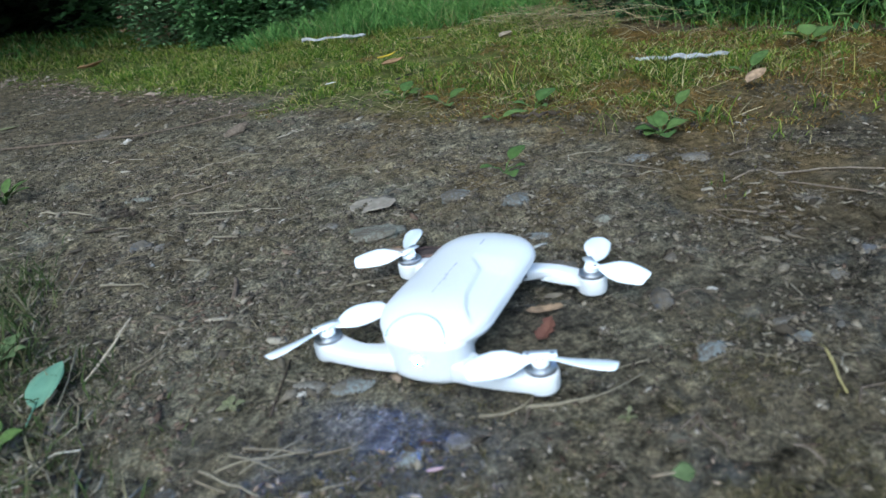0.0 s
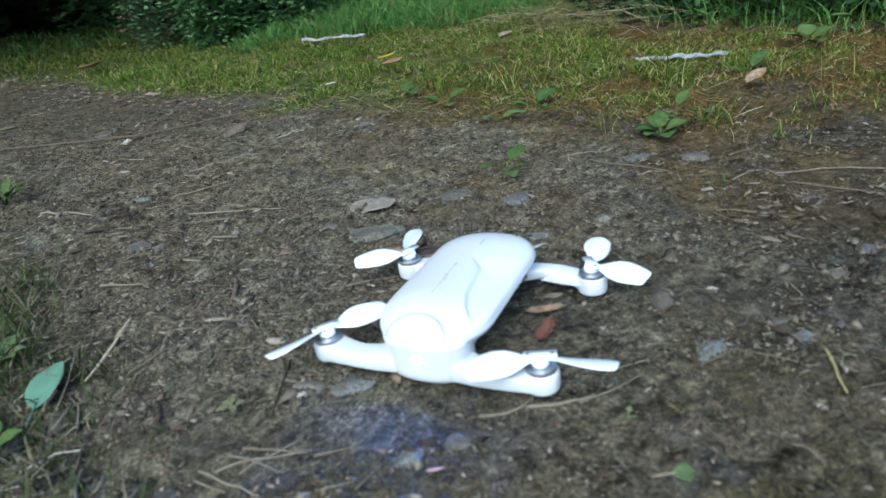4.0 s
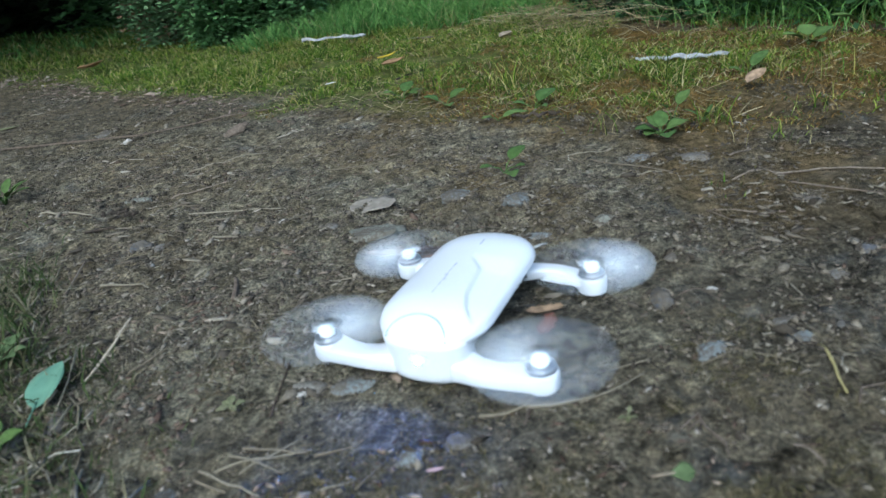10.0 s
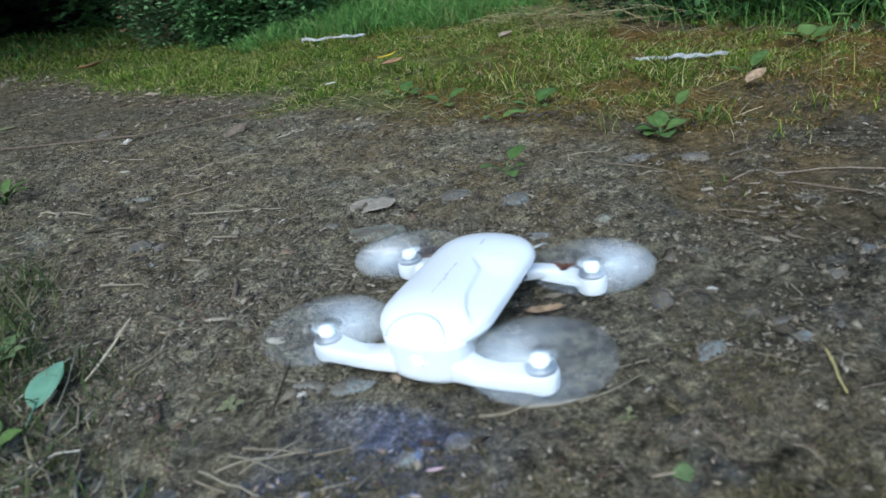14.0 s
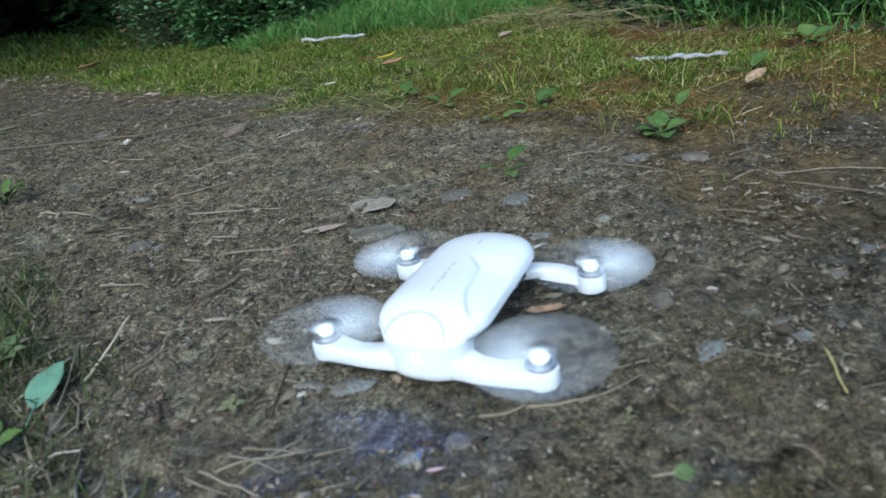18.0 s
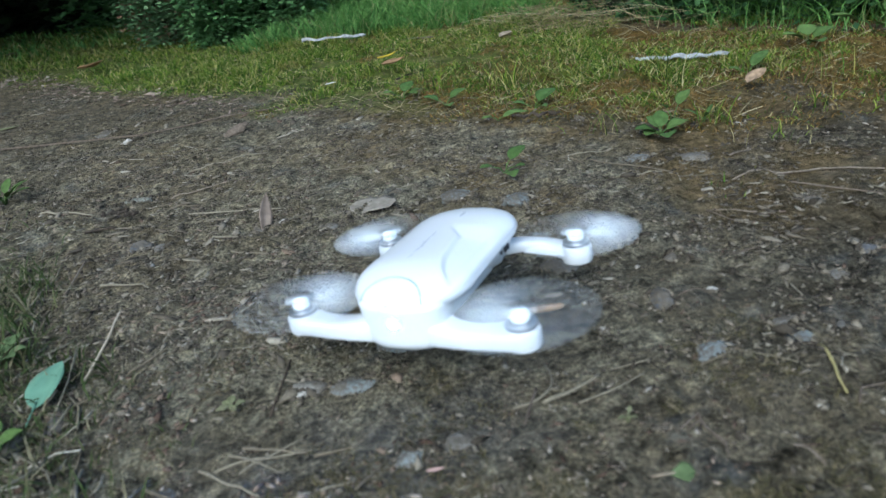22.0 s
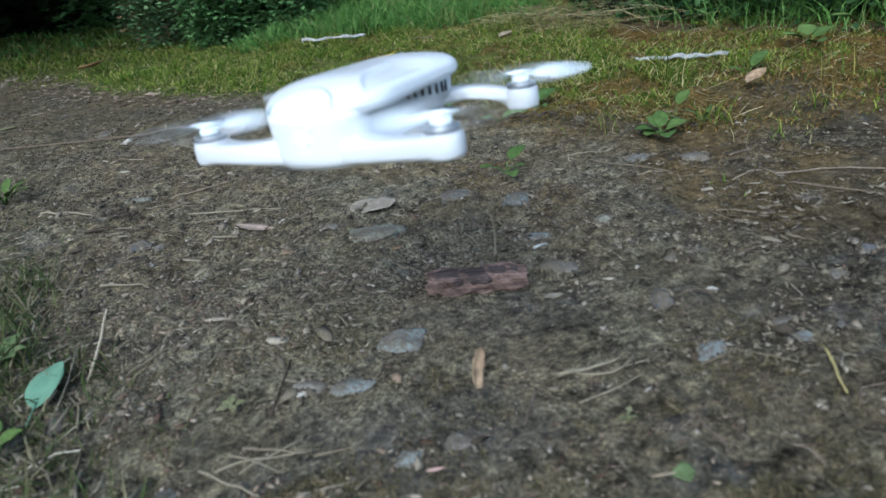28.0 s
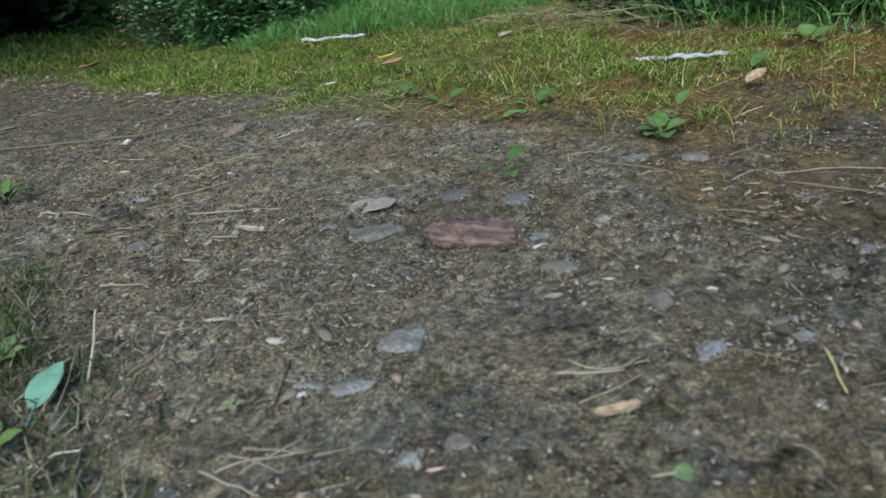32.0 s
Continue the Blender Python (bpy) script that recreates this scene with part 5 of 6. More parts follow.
def scrap(x0, y0, x1, y1, wide, high, mat, label, seed, name="litter_strip", lift=0.006):
    """A long crumpled strip with ragged edges and some thickness."""
    bm = bmesh.new()
    n, m = 26, 6
    d = Vector((x1 - x0, y1 - y0, 0))
    s = Vector((-d.y, d.x, 0)).normalized()
    rows = []
    for lay in (0, 1):
        grid = []
        for i in range(n + 1):
            t = i / n
            w = wide * (0.35 + 0.65 * math.sin(math.pi * t) ** 0.6) * max(0.12, 0.65 + 1.1 * noise.noise(Vector((t * 13, seed, 0))))
            row = []
            for j in range(m + 1):
                u = 2 * j / m - 1
                p = d * t + s * (u * w / 2 + wide * 1.1 * noise.noise(Vector((t * 6, seed + 5, 1))))
                z = high * (0.5 + 0.9 * noise.noise(Vector((t * 5, u * 0.8, seed)))) * (1 - 0.4 * abs(u)) + 0.0012 * lay
                row.append(bm.verts.new((p.x, p.y, max(z, 0.0015 + 0.0012 * lay))))
            grid.append(row)
        rows.append(grid)
    for i in range(n):
        for j in range(m):
            for lay, g in enumerate(rows):
                f = (g[i][j], g[i + 1][j], g[i + 1][j + 1], g[i][j + 1])
                bm.faces.new(f if lay else f[::-1])
    bmesh.ops.recalc_face_normals(bm, faces=bm.faces)
    ob = part(name, bm, mat, smooth=False)
    ob.matrix_basis = pose(x0, y0, height((x0 + x1) / 2, (y0 + y1) / 2) + lift)
    return tagged(ob, label, "litter")


scrap(-0.264, 1.715, -0.105, 1.655, 0.014, 0.014, WHITE_STRIP, "weathered white peeled strip lying in the grass", 3, lift=0.024)
scrap(0.330, 1.022, 0.446, 0.962, 0.024, 0.012, WHITE_STRIP, "crumpled white strip lying in the grass", 8)


def tuft(x, y, n, tall, width, mat, label, spread=0.012, lean=1.0):
    """A clump of grass blades from one root."""
    gx, gy = RNG.normal(0, spread, n), RNG.normal(0, spread, n)
    top = new("grass_tuft")
    top.matrix_basis = pose(x, y, height(x, y))
    tagged(blades("foliage", gx, gy, RNG.uniform(0.4, 1.0, n) * tall, np.full(n, width) * RNG.uniform(0.7, 1.3, n), RNG.uniform(0.2, 1.0, n) * lean, mat, top, np.zeros(n)), kind="stuff")
    tagged(top, label, "grass", "grass tufts")



for x, y, n, t, w in ((-0.365, 0.520, 60, 0.040, 0.0013), (-0.350, 0.465, 60, 0.036, 0.0013), (-0.325, 0.455, 50, 0.030, 0.0012), (-0.318, 0.385, 60, 0.032, 0.0014), (-0.292, 0.372, 50, 0.026, 0.0013), (-0.255, 0.385, 40, 0.018, 0.0010), (-0.250, 0.318, 40, 0.016, 0.0012), (-0.225, 0.318, 40, 0.012, 0.0010), (-0.205, 0.272, 34, 0.010, 0.0010),
                      (-0.345, 0.500, 40, 0.045, 0.0012), (-0.315, 0.420, 46, 0.030, 0.0016), (-0.300, 0.395, 30, 0.022, 0.0018), (-0.225, 0.360, 34, 0.022, 0.0012), (-0.290, 0.350, 36, 0.020, 0.0016), (-0.160, 0.300, 22, 0.012, 0.0010)):
    tuft(x, y, n, t, w, GRASS_DULL, "small tuft of green and dry grass on the verge", 0.013, 1.3)
for x, y, n, t, w in ((0.310, 0.690, 26, 0.04, 0.0010), (0.195, 0.715, 18, 0.05, 0.0009), (0.335, 0.610, 20, 0.02, 0.001), (0.250, 0.510, 16, 0.012, 0.001), (0.400, 0.680, 24, 0.03, 0.001), (0.130, 0.980, 26, 0.07, 0.0013), (0.030, 1.030, 26, 0.06, 0.0013), (-0.120, 1.200, 26, 0.07, 0.0015), (0.330, 0.860, 24, 0.07, 0.0012), (-0.35, 1.42, 26, 0.07, 0.0016), (0.48, 0.80, 22, 0.05, 0.0011)):
    tuft(x, y, n, t, w, GRASS_SHORT, "thin tuft of grass stems at the path's edge", 0.014, 0.9)
fallen_leaf(-0.0225, 0.2330, 0.0085, 0.0022, 2, PINK_SCRAP, "tiny pinkish scrap on the soil", 0.05, 0.1, seed=31)
scrap(-0.345, 0.672, -0.302, 0.660, 0.014, 0.006, TWIG_DARK, "brown lump of dried moss on the path", 12, "moss_lump")
scrap(0.105, 0.790, 0.160, 0.775, 0.012, 0.008, TWIG_DARK, "dark rotten scrap of wood at the grass edge", 14, "wood_scrap")
for k, (rad, *pts) in enumerate([(0.0009, (-0.128, 0.262), (-0.080, 0.268)), (0.0008, (-0.122, 0.270), (-0.092, 0.255)), (0.0008, (-0.115, 0.258), (-0.085, 0.276)),
                                 (0.0010, (-0.37, 0.47), (-0.33, 0.43)), (0.0012, (-0.385, 0.50), (-0.335, 0.445)), (0.0009, (-0.29, 0.37), (-0.255, 0.395)), (0.0009, (-0.235, 0.335), (-0.212, 0.35))]):
    stalk("straw", pts, rad, STRAW_ONE, "dry pale straw in a loose bundle", "straw", 300 + k, "stalks on the path")


# ---- bank and wood behind the path ----
def bush(x, y, rad, tall, n, size, label, mat=None, z0=0.0, stems=9, droop=0.5):
    top = tagged(new("bush"), label, "bush", "bushes along the bank")
    base = height(x, y) + z0
    top.matrix_basis = pose(x, y, base)
    for k in range(stems):
        a = 6.28 * k / stems + RNG.uniform(-0.3, 0.3)
        r = rad * RNG.uniform(0.4, 0.85)
        tip = tall * RNG.uniform(0.6, 0.95)
        part("stem", tube([(0.1 * r * math.cos(a), 0.1 * r * math.sin(a), -0.02), (0.5 * r * math.cos(a), 0.5 * r * math.sin(a), tip * 0.6), (r * math.cos(a), r * math.sin(a), tip)],
                          [0.006, 0.004, 0.002], 6), TRUNK, top)
    p = RNG.normal(0, 1, (n, 3))
    p /= np.linalg.norm(p, axis=1)[:, None]
    q = RNG.rand(n) ** 0.45
    lump = 1 + 0.45 * vnoise(p[:, 0] * rad * 2 + 3 * x, p[:, 1] * rad * 2 + p[:, 2] * rad * 2.3, rad * 0.45, 51)
    c = p * (q * lump)[:, None] * np.array([rad, rad, tall * 0.55]) + np.array([0, 0, tall * 0.48])
    c[:, 2] = np.where(c[:, 2] < tall * 0.5, c[:, 2] * 1.15 - 0.15 * tall * 0.5, c[:, 2])
    low = RNG.rand(n) < 0.16
    c[low, 2] = RNG.uniform(0.0, 0.3, low.sum()) * tall
    c = c[c[:, 2] > 0.004]
    leaf_cloud("foliage", c, size, mat or FOLIAGE, top, droop)
    return top


def tree(x, y, trunk_r, tall, crown_r, n, low):
    top = tagged(new("tree"), "woodland tree with a dense green crown darkened for shade", "tree", "trees of the wood")
    top.matrix_basis = pose(x, y, height(x, y) - 0.1)
    lean = RNG.uniform(-0.05, 0.05, 2) * tall
    part("trunk", tube([(0, 0, 0), (lean[0] * 0.2, lean[1] * 0.2, 0.3), (lean[0] * 0.6, lean[1] * 0.6, tall * 0.5), (lean[0], lean[1], tall * 0.95)], [trunk_r * 1.5, trunk_r * 1.1, trunk_r * 0.8, trunk_r * 0.2], 12), TRUNK, top)
    tips = []
    for k in range(14):
        a, z = 2.4 * k, low + (tall * 0.9 - low) * k / 14
        r = crown_r * RNG.uniform(0.55, 0.95) * (1 - 0.5 * k / 14)
        s = z / tall
        tip = np.array([lean[0] * s + r * math.cos(a), lean[1] * s + r * math.sin(a), z + 0.25 * r])
        part("limb", tube([(lean[0] * s, lean[1] * s, z - 0.2), (lean[0] * s + 0.5 * r * math.cos(a), lean[1] * s + 0.5 * r * math.sin(a), z + 0.08 * r), tuple(tip)], [trunk_r * 0.4, trunk_r * 0.2, 0.012], 7), TRUNK, top)
        tips.append(tip)
    tips = np.array(tips)
    c = tips[RNG.randint(0, 14, n)] + RNG.normal(0, crown_r * 0.27, (n, 3)) * np.array([1, 1, 0.75])
    leaf_cloud("crown", c, 0.27, WOODS_SHADE, top)


def build_bank():
    for x, y, r, t in ((-0.80, 2.50, 0.20, 0.52), (-0.62, 2.46, 0.22, 0.60), (-0.46, 2.55, 0.24, 0.62)):
        bush(x, y, r, t, 9000, 0.019, "bramble bush with green and withered brown leaves on the bank", BRAMBLE)
    bush(-0.78, 2.95, 0.34, 0.80, 9000, 0.024, "bramble bush with dark green rounded leaves on the bank")
    bush(-0.42, 3.30, 0.45, 0.85, 10000, 0.026, "bramble bush with dark green rounded leaves on the bank")
    bush(-1.45, 3.95, 0.40, 0.9, 5000, 0.05, "dense dark bramble bush at the wood's edge")
    bush(-0.05, 3.35, 0.5, 0.8, 6000, 0.045, "leafy green undergrowth behind the grass")
    bush(-0.45, 2.72, 0.22, 0.42, 6000, 0.02, "light green weeds growing through the grass")
    bush(-0.15, 2.62, 0.2, 0.36, 5500, 0.02, "light green weeds growing through the grass")
    bush(0.45, 2.55, 0.38, 0.65, 5000, 0.04, "leafy green undergrowth behind the grass")
    for x, y, r, t in ((0.46, 1.56, 0.10, 0.22), (0.53, 1.46, 0.11, 0.24), (0.60, 1.37, 0.11, 0.25), (0.67, 1.27, 0.11, 0.24), (0.74, 1.18, 0.11, 0.26), (0.81, 1.09, 0.12, 0.26), (0.89, 1.00, 0.12, 0.27), (0.60, 1.66, 0.18, 0.38), (0.78, 1.48, 0.2, 0.42), (0.95, 1.25, 0.2, 0.42)):
        bush(x, y, r, t, 4500, 0.020, "leafy dark green nettle clump on the bank", NETTLE, stems=7, droop=1.1)
    for x, y, r, t in ((-0.56, 2.16, 0.12, 0.24), (-0.46, 2.22, 0.13, 0.26), (-0.36, 2.24, 0.12, 0.26)):
        bush(x, y, r, t, 4200, 0.016, "low green bramble sprays creeping out of the bank", FOLIAGE)
    bush(1.05, 1.95, 0.4, 0.7, 4500, 0.04, "leafy green undergrowth on the bank")
    bush(1.25, 1.40, 0.25, 0.4, 3500, 0.03, "leafy nettle clump on the bank")
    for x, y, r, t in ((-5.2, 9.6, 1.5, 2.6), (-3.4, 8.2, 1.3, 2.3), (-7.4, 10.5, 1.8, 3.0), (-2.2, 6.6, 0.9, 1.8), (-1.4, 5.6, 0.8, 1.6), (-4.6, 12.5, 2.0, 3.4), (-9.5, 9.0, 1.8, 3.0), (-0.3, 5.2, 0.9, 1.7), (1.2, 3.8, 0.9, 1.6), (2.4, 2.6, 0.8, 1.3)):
        bush(x, y, r, t, 5000, 0.17, "shrub with leaves darkened for the shade of the wood", WOODS_SHADE, stems=6)
    for x, y, tr, tall, cr in ((-3.0, 7.2, 0.13, 6.5, 2.4), (-5.6, 8.2, 0.16, 7.5, 2.6), (-7.6, 7.0, 0.15, 7.0, 2.6), (-4.4, 11.0, 0.18, 8.0, 2.8)):
        tree(x, y, tr, tall, cr, 8000, 1.5)
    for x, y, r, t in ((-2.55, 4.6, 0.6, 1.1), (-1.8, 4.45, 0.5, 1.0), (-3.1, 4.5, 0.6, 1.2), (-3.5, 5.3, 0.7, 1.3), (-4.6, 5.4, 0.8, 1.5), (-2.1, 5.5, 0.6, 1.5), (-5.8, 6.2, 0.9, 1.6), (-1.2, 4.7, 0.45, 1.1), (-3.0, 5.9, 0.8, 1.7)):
        bush(x, y, r, t, 5500, 0.09, "dense undergrowth under the trees, leaves darkened for shade", WOODS_SHADE, stems=6)
    # the last three stand out of view, added to shade the lawn
    for x, y, tr, tall, cr in ((-2.6, 5.6, 0.09, 4.2, 1.7), (-1.5, 5.3, 0.08, 4.0, 1.5), (-4.0, 5.6, 0.1, 4.6, 1.8), (-5.4, 5.2, 0.1, 4.6, 1.8), (-2.7, 3.5, 0.07, 4.6, 1.4), (-2.15, 2.75, 0.08, 4.4, 1.5), (-3.0, 2.2, 0.08, 4.4, 1.4)):
        tree(x, y, tr, tall, cr, 11000, 1.5 if y < 4 else 1.0)
    # pale seed heads by the nettles
    for x, y, h in ((0.545, 1.50, 0.17), (0.575, 1.53, 0.15), (0.60, 1.48, 0.14), (0.63, 1.42, 0.09)):
        fl = tagged(new("flower_stalk"), "slender stalk with drooping pale seed heads", "plant", "flower stalks")
        fl.matrix_basis = pose(x, y, height(x, y))
        part("stem", tube([(0, 0, -0.004), (0.004, 0, h * 0.6), (0.016, 0.004, h), (0.028, 0.006, h * 0.93)], [0.0014, 0.0012, 0.001, 0.0006], 6), LEAF_GREEN, fl)
        c = np.stack([RNG.uniform(0.010, 0.032, 46), RNG.normal(0.004, 0.004, 46), h * RNG.uniform(0.62, 1.0, 46)], -1)
        leaf_cloud("seed_head", c, 0.008, FLOWER, fl)


build_bank()


# ---- what the downdraught stirs ----
def build_bark():
    """A slab of reddish bark with a charred upper face and splintered rim; long side along x, on its centre."""
    bm = bmesh.new()
    rings = []
    n = 26
    for i in range(n + 1):
        t = i / n
        x = (t - 0.5) * 0.069
        taper = 0.78 + 0.22 * min(1, 6 * t, 6 * (1 - t))
        ring = []
        for k in range(18):
            a = 2 * math.pi * k / 18
            c, s = math.cos(a), math.sin(a)
            c, s = math.copysign(abs(c) ** 0.5, c), math.copysign(abs(s) ** 0.6, s)
            j = 1 + 0.28 * noise.noise(Vector((t * 7, c * 2, s * 2 + 3))) + 0.20 * noise.noise(Vector((t * 9, c * 7, s * 7))) + 0.12 * noise.noise(Vector((t * 34, c * 6, s * 6)))
            ring.append((x + (0.0016 + 0.004 * abs(2 * t - 1) ** 6) * noise.noise(Vector((c * 4, s * 4, t * 2 + 9))), c * 0.0100 * taper * j, s * 0.0066 * taper * j))
        rings.append(ring)
    bm = grid_of(rings)
    ob = part("bark_slab", bm, BARK, smooth=False)
    bm = bmesh.new()
    rows = []
    for i in range(25):
        t = i / 24
        x = (t - 0.5) * 0.056
        row = []
        for j in range(9):
            u = (j / 8 - 0.5) * 2
            y = -0.0004 + u * 0.0096 * (1 + 0.55 * noise.noise(Vector((t * 9, math.copysign(1, u), 5))) - 0.5 * abs(2 * t - 1) ** 5)
            row.append(bm.verts.new((x, y, 0.0073 + 0.0006 * noise.noise(Vector((t * 16, u * 3, 1))) - 0.0034 * abs(u) ** 3)))
        rows.append(row)
    for p, q in zip(rows, rows[1:]):
        for j in range(8):
            bm.faces.new((p[j], q[j], q[j + 1], p[j + 1]))
    geom = bmesh.ops.extrude_face_region(bm, geom=bm.faces[:])
    for v in geom["geom"]:
        if isinstance(v, bmesh.types.BMVert):
            v.co.z -= 0.002
    bmesh.ops.recalc_face_normals(bm, faces=bm.faces)
    part("charred_face", bm, BARK_DARK, ob, "blackened upper face")
    return tagged(ob, "rough slab of reddish-brown bark with a charred face", "bark")


BARK_SLAB = build_bark()


def loose_leaf(ln, wd, mat, label, curl, fold, seed, ragged=0.08, full=0.75):
    """A leaf on its centre, for the wind to carry."""
    bm = leaf_bm(ln, wd, curl, fold, ragged, seed, 0.9, full)
    for v in bm.verts:
        v.co.x -= ln / 2
    return tagged(part("leaf", bm, mat), label, "leaf")


RED_LEAF = loose_leaf(0.0155, 0.010, LEAF_RED, "curled reddish-brown dead leaf blown about", 1.2, 0.75, 21, 0.4)
TAN_LEAF = loose_leaf(0.041, 0.0125, LEAF_BLEACHED, "pale tan narrow dead leaf blown about", 0.3, 0.3, 22)
ORANGE_LEAF = loose_leaf(0.023, 0.0088, LEAF_RUST, "orange-brown narrow dead leaf blown about", 0.3, 0.35, 23, 0.25, 0.35)


def loose_stalk(ln, rad, mat, label, bend, seed):
    pts = [((s - 0.5) * ln, bend * ln * (s - 0.5) ** 2, 0.04 * ln * noise.noise(Vector((s * 3, seed, 0)))) for s in (k / 12 for k in range(13))]
    return tagged(part("straw", tube(pts, [rad * (1.1 - 0.5 * k / 12) for k in range(13)], 7), mat), label, "straw")


LONG_STRAW = loose_stalk(0.092, 0.0009, STRAW_ONE, "long thin pale straw stirred by the downdraught", 0.12, 3)
DARK_TWIG = loose_stalk(0.036, 0.0022, TWIG, "short thick chip of brown stalk blown across the path", 0.1, 4)
PALE_STRAW = loose_stalk(0.036, 0.0011, STRAW_ONE, "pale flat straw rocking in the downdraught", 0.15, 5)
BENT_STRAW = loose_stalk(0.052, 0.0010, STRAW_PALE, "bent pale straw standing out of the verge", 0.25, 6)
CROOK_STRAW = loose_stalk(0.040, 0.0008, STRAW_ONE, "crooked thin straw swept round by the downdraught", 1.1, 9)
BACK_STRAW = loose_stalk(0.030, 0.0009, STRAW_ONE, "short pale straw tumbling away over the path", 0.2, 7)
NEAR_STRAW = loose_stalk(0.038, 0.0010, STRAW_ONE, "pale straw close to the front of the path", 0.1, 8)


# ---- what moves ----
def motions():
    rest = pose(0.0067, 0.3549, 0.0, 0.64, 0.82, 151.13)
    flight = [(0.0, rest), (16.5, rest), (17.5, pose(0.0066, 0.3548, 0.0002, 0.75, 0.9, 151.2))]
    for t, *p in ((18.0, 0.0062, 0.3545, 0.0010, 1.3, 1.3, 151.5), (18.5, 0.0056, 0.3540, 0.0025, 1.9, 1.8, 151.9), (19.0, 0.0049, 0.3534, 0.0044, 2.48, 2.28, 152.2),
                  (20.0, 0.0028, 0.3513, 0.0092, 2.95, 2.95, 152.25), (21.0, 0.0008, 0.3505, 0.0145, 3.1, 3.4, 152.2), (22.0, -0.0023, 0.3490, 0.0243, 3.35, 3.5, 152.2),
                  (23.0, -0.0056, 0.3492, 0.0371, 3.25, 3.2, 152.1), (24.0, -0.0098, 0.3490, 0.0528, 3.35, 2.8, 152.15), (25.0, -0.0138, 0.3512, 0.0704, 3.25, 1.6, 152.1),
                  (27.5, -0.0253, 0.3535, 0.1163, 3.65, 1.45, 151.95), (28.0, -0.0274, 0.3538, 0.1254, 3.65, 1.5, 151.95), (29.0, -0.0321, 0.3550, 0.1455, 3.5, 1.2, 151.9),
                  (30.0, -0.0380, 0.3600, 0.1660, 3.7, 1.1, 152.1), (31.0, -0.0450, 0.3640, 0.1875, 3.7, 1.2, 152.3), (32.0, -0.0525, 0.3680, 0.2110, 3.7, 1.2, 152.4)):
        flight.append((t, pose(*p)))
    walk(DRONE, flight)
    for prop, blades, side, hy, hand, a0, a1, start, ramp_up in PROPELLERS:
        rows, ang = [(0.0, pose(side * HUB_X, hy, DISC_Z, 0, 0, a0))], a0
        first = round(start * FPS)
        for k in range(first, 32 * FPS + 1):
            rows.append((k / FPS, pose(side * HUB_X, hy, DISC_Z, 0, 0, ang)))
            ang += hand * 88.0 * min(1.0, ((k - first) / ramp_up) ** 1.6 + 0.02)
        walk(prop, rows)
        # the second blade swings out until it lies opposite the first
        d = (a1 - a0) % 360
        walk(blades[0], [(0.0, pose(0, 0, 0.0006)), (32.0, pose(0, 0, 0.0006))])
        walk(blades[1], [(0.0, pose(0, 0, 0.0006, 0, 0, d)), (start + 0.3, pose(0, 0, 0.0006, 0, 0, d)), (start + 0.7, pose(0, 0, 0.0006, 0, 0, d + (180 - d) * 0.7)),
                         (start + 1.0, pose(0, 0, 0.0006, 0, 0, 180)), (32.0, pose(0, 0, 0.0006, 0, 0, 180))])

    # bark slab: slides out under the drone, then rolls away
    def lie(x, y, lift, rx, ry, rz):
        return pose(x, y, height(x, y) + lift, rx, ry, rz)

    walk(BARK_SLAB, [(0.0, lie(0.008, 0.448, 0.0064, 0, 0, -8)), (22.0, lie(0.008, 0.448, 0.0064, 0, 0, -8)), (24.0, lie(0.018, 0.405, 0.0064, 0, 0, -13)), (25.0, lie(0.0194, 0.400, 0.0064, 0, 0, -14)), (25.5, lie(0.0207, 0.401, 0.0064, 0, 0, -14)),
                     (27.5, lie(0.0195, 0.404, 0.0064, 0, 0, -10)), (28.0, lie(0.0197, 0.406, 0.0064, 0, 0, -8)), (28.5, lie(0.0206, 0.410, 0.0064, 2, 0, -1)), (29.0, lie(0.0208, 0.415, 0.0064, 4, 0, 3)), (29.5, lie(0.0206, 0.418, 0.0066, 8, 0, 7)),
                     (30.0, lie(0.0216, 0.424, 0.0070, 14, 0, 11)), (30.5, lie(0.0207, 0.428, 0.0095, 58, 0, 8)), (31.0, lie(0.0226, 0.436, 0.0110, 100, 0, -4)), (31.5, lie(0.0250, 0.455, 0.0105, 150, 0, -17)), (31.75, lie(0.0250, 0.464, 0.0105, 205, 0, -19)), (32.0, lie(0.0246, 0.474, 0.0105, 270, 0, -21))])
    walk(RED_LEAF, [(0.0, lie(0.052, 0.333, 0.003, 10, -15, 40)), (9.5, lie(0.052, 0.333, 0.003, 10, -15, 40)), (10.5, lie(0.054, 0.345, 0.004, 20, 0, 60)), (11.5, lie(0.053, 0.358, 0.004, 0, 10, 90)),
                    (12.5, lie(0.054, 0.372, 0.004, 30, -10, 110)), (13.0, lie(0.057, 0.384, 0.005, 60, 0, 120)), (13.5, lie(0.059, 0.380, 0.013, 20, 30, 80)), (14.0, lie(0.069, 0.353, 0.031, -20, 40, 30)),
                    (14.5, lie(0.083, 0.340, 0.035, -60, 20, 0)), (15.2, lie(0.110, 0.320, 0.028, -100, 0, -40)), (16.5, lie(0.149, 0.288, 0.004, -160, -20, -70)), (17.0, lie(0.157, 0.245, 0.004, -210, 0, -90)),
                    (17.5, lie(0.157, 0.201, 0.004, -260, 20, -100)), (18.0, lie(0.165, 0.165, 0.003, -300, 0, -110)), (19.0, lie(0.17, 0.13, 0.003, -330, 0, -110)), (32.0, lie(0.17, 0.13, 0.003, -330, 0, -110))])
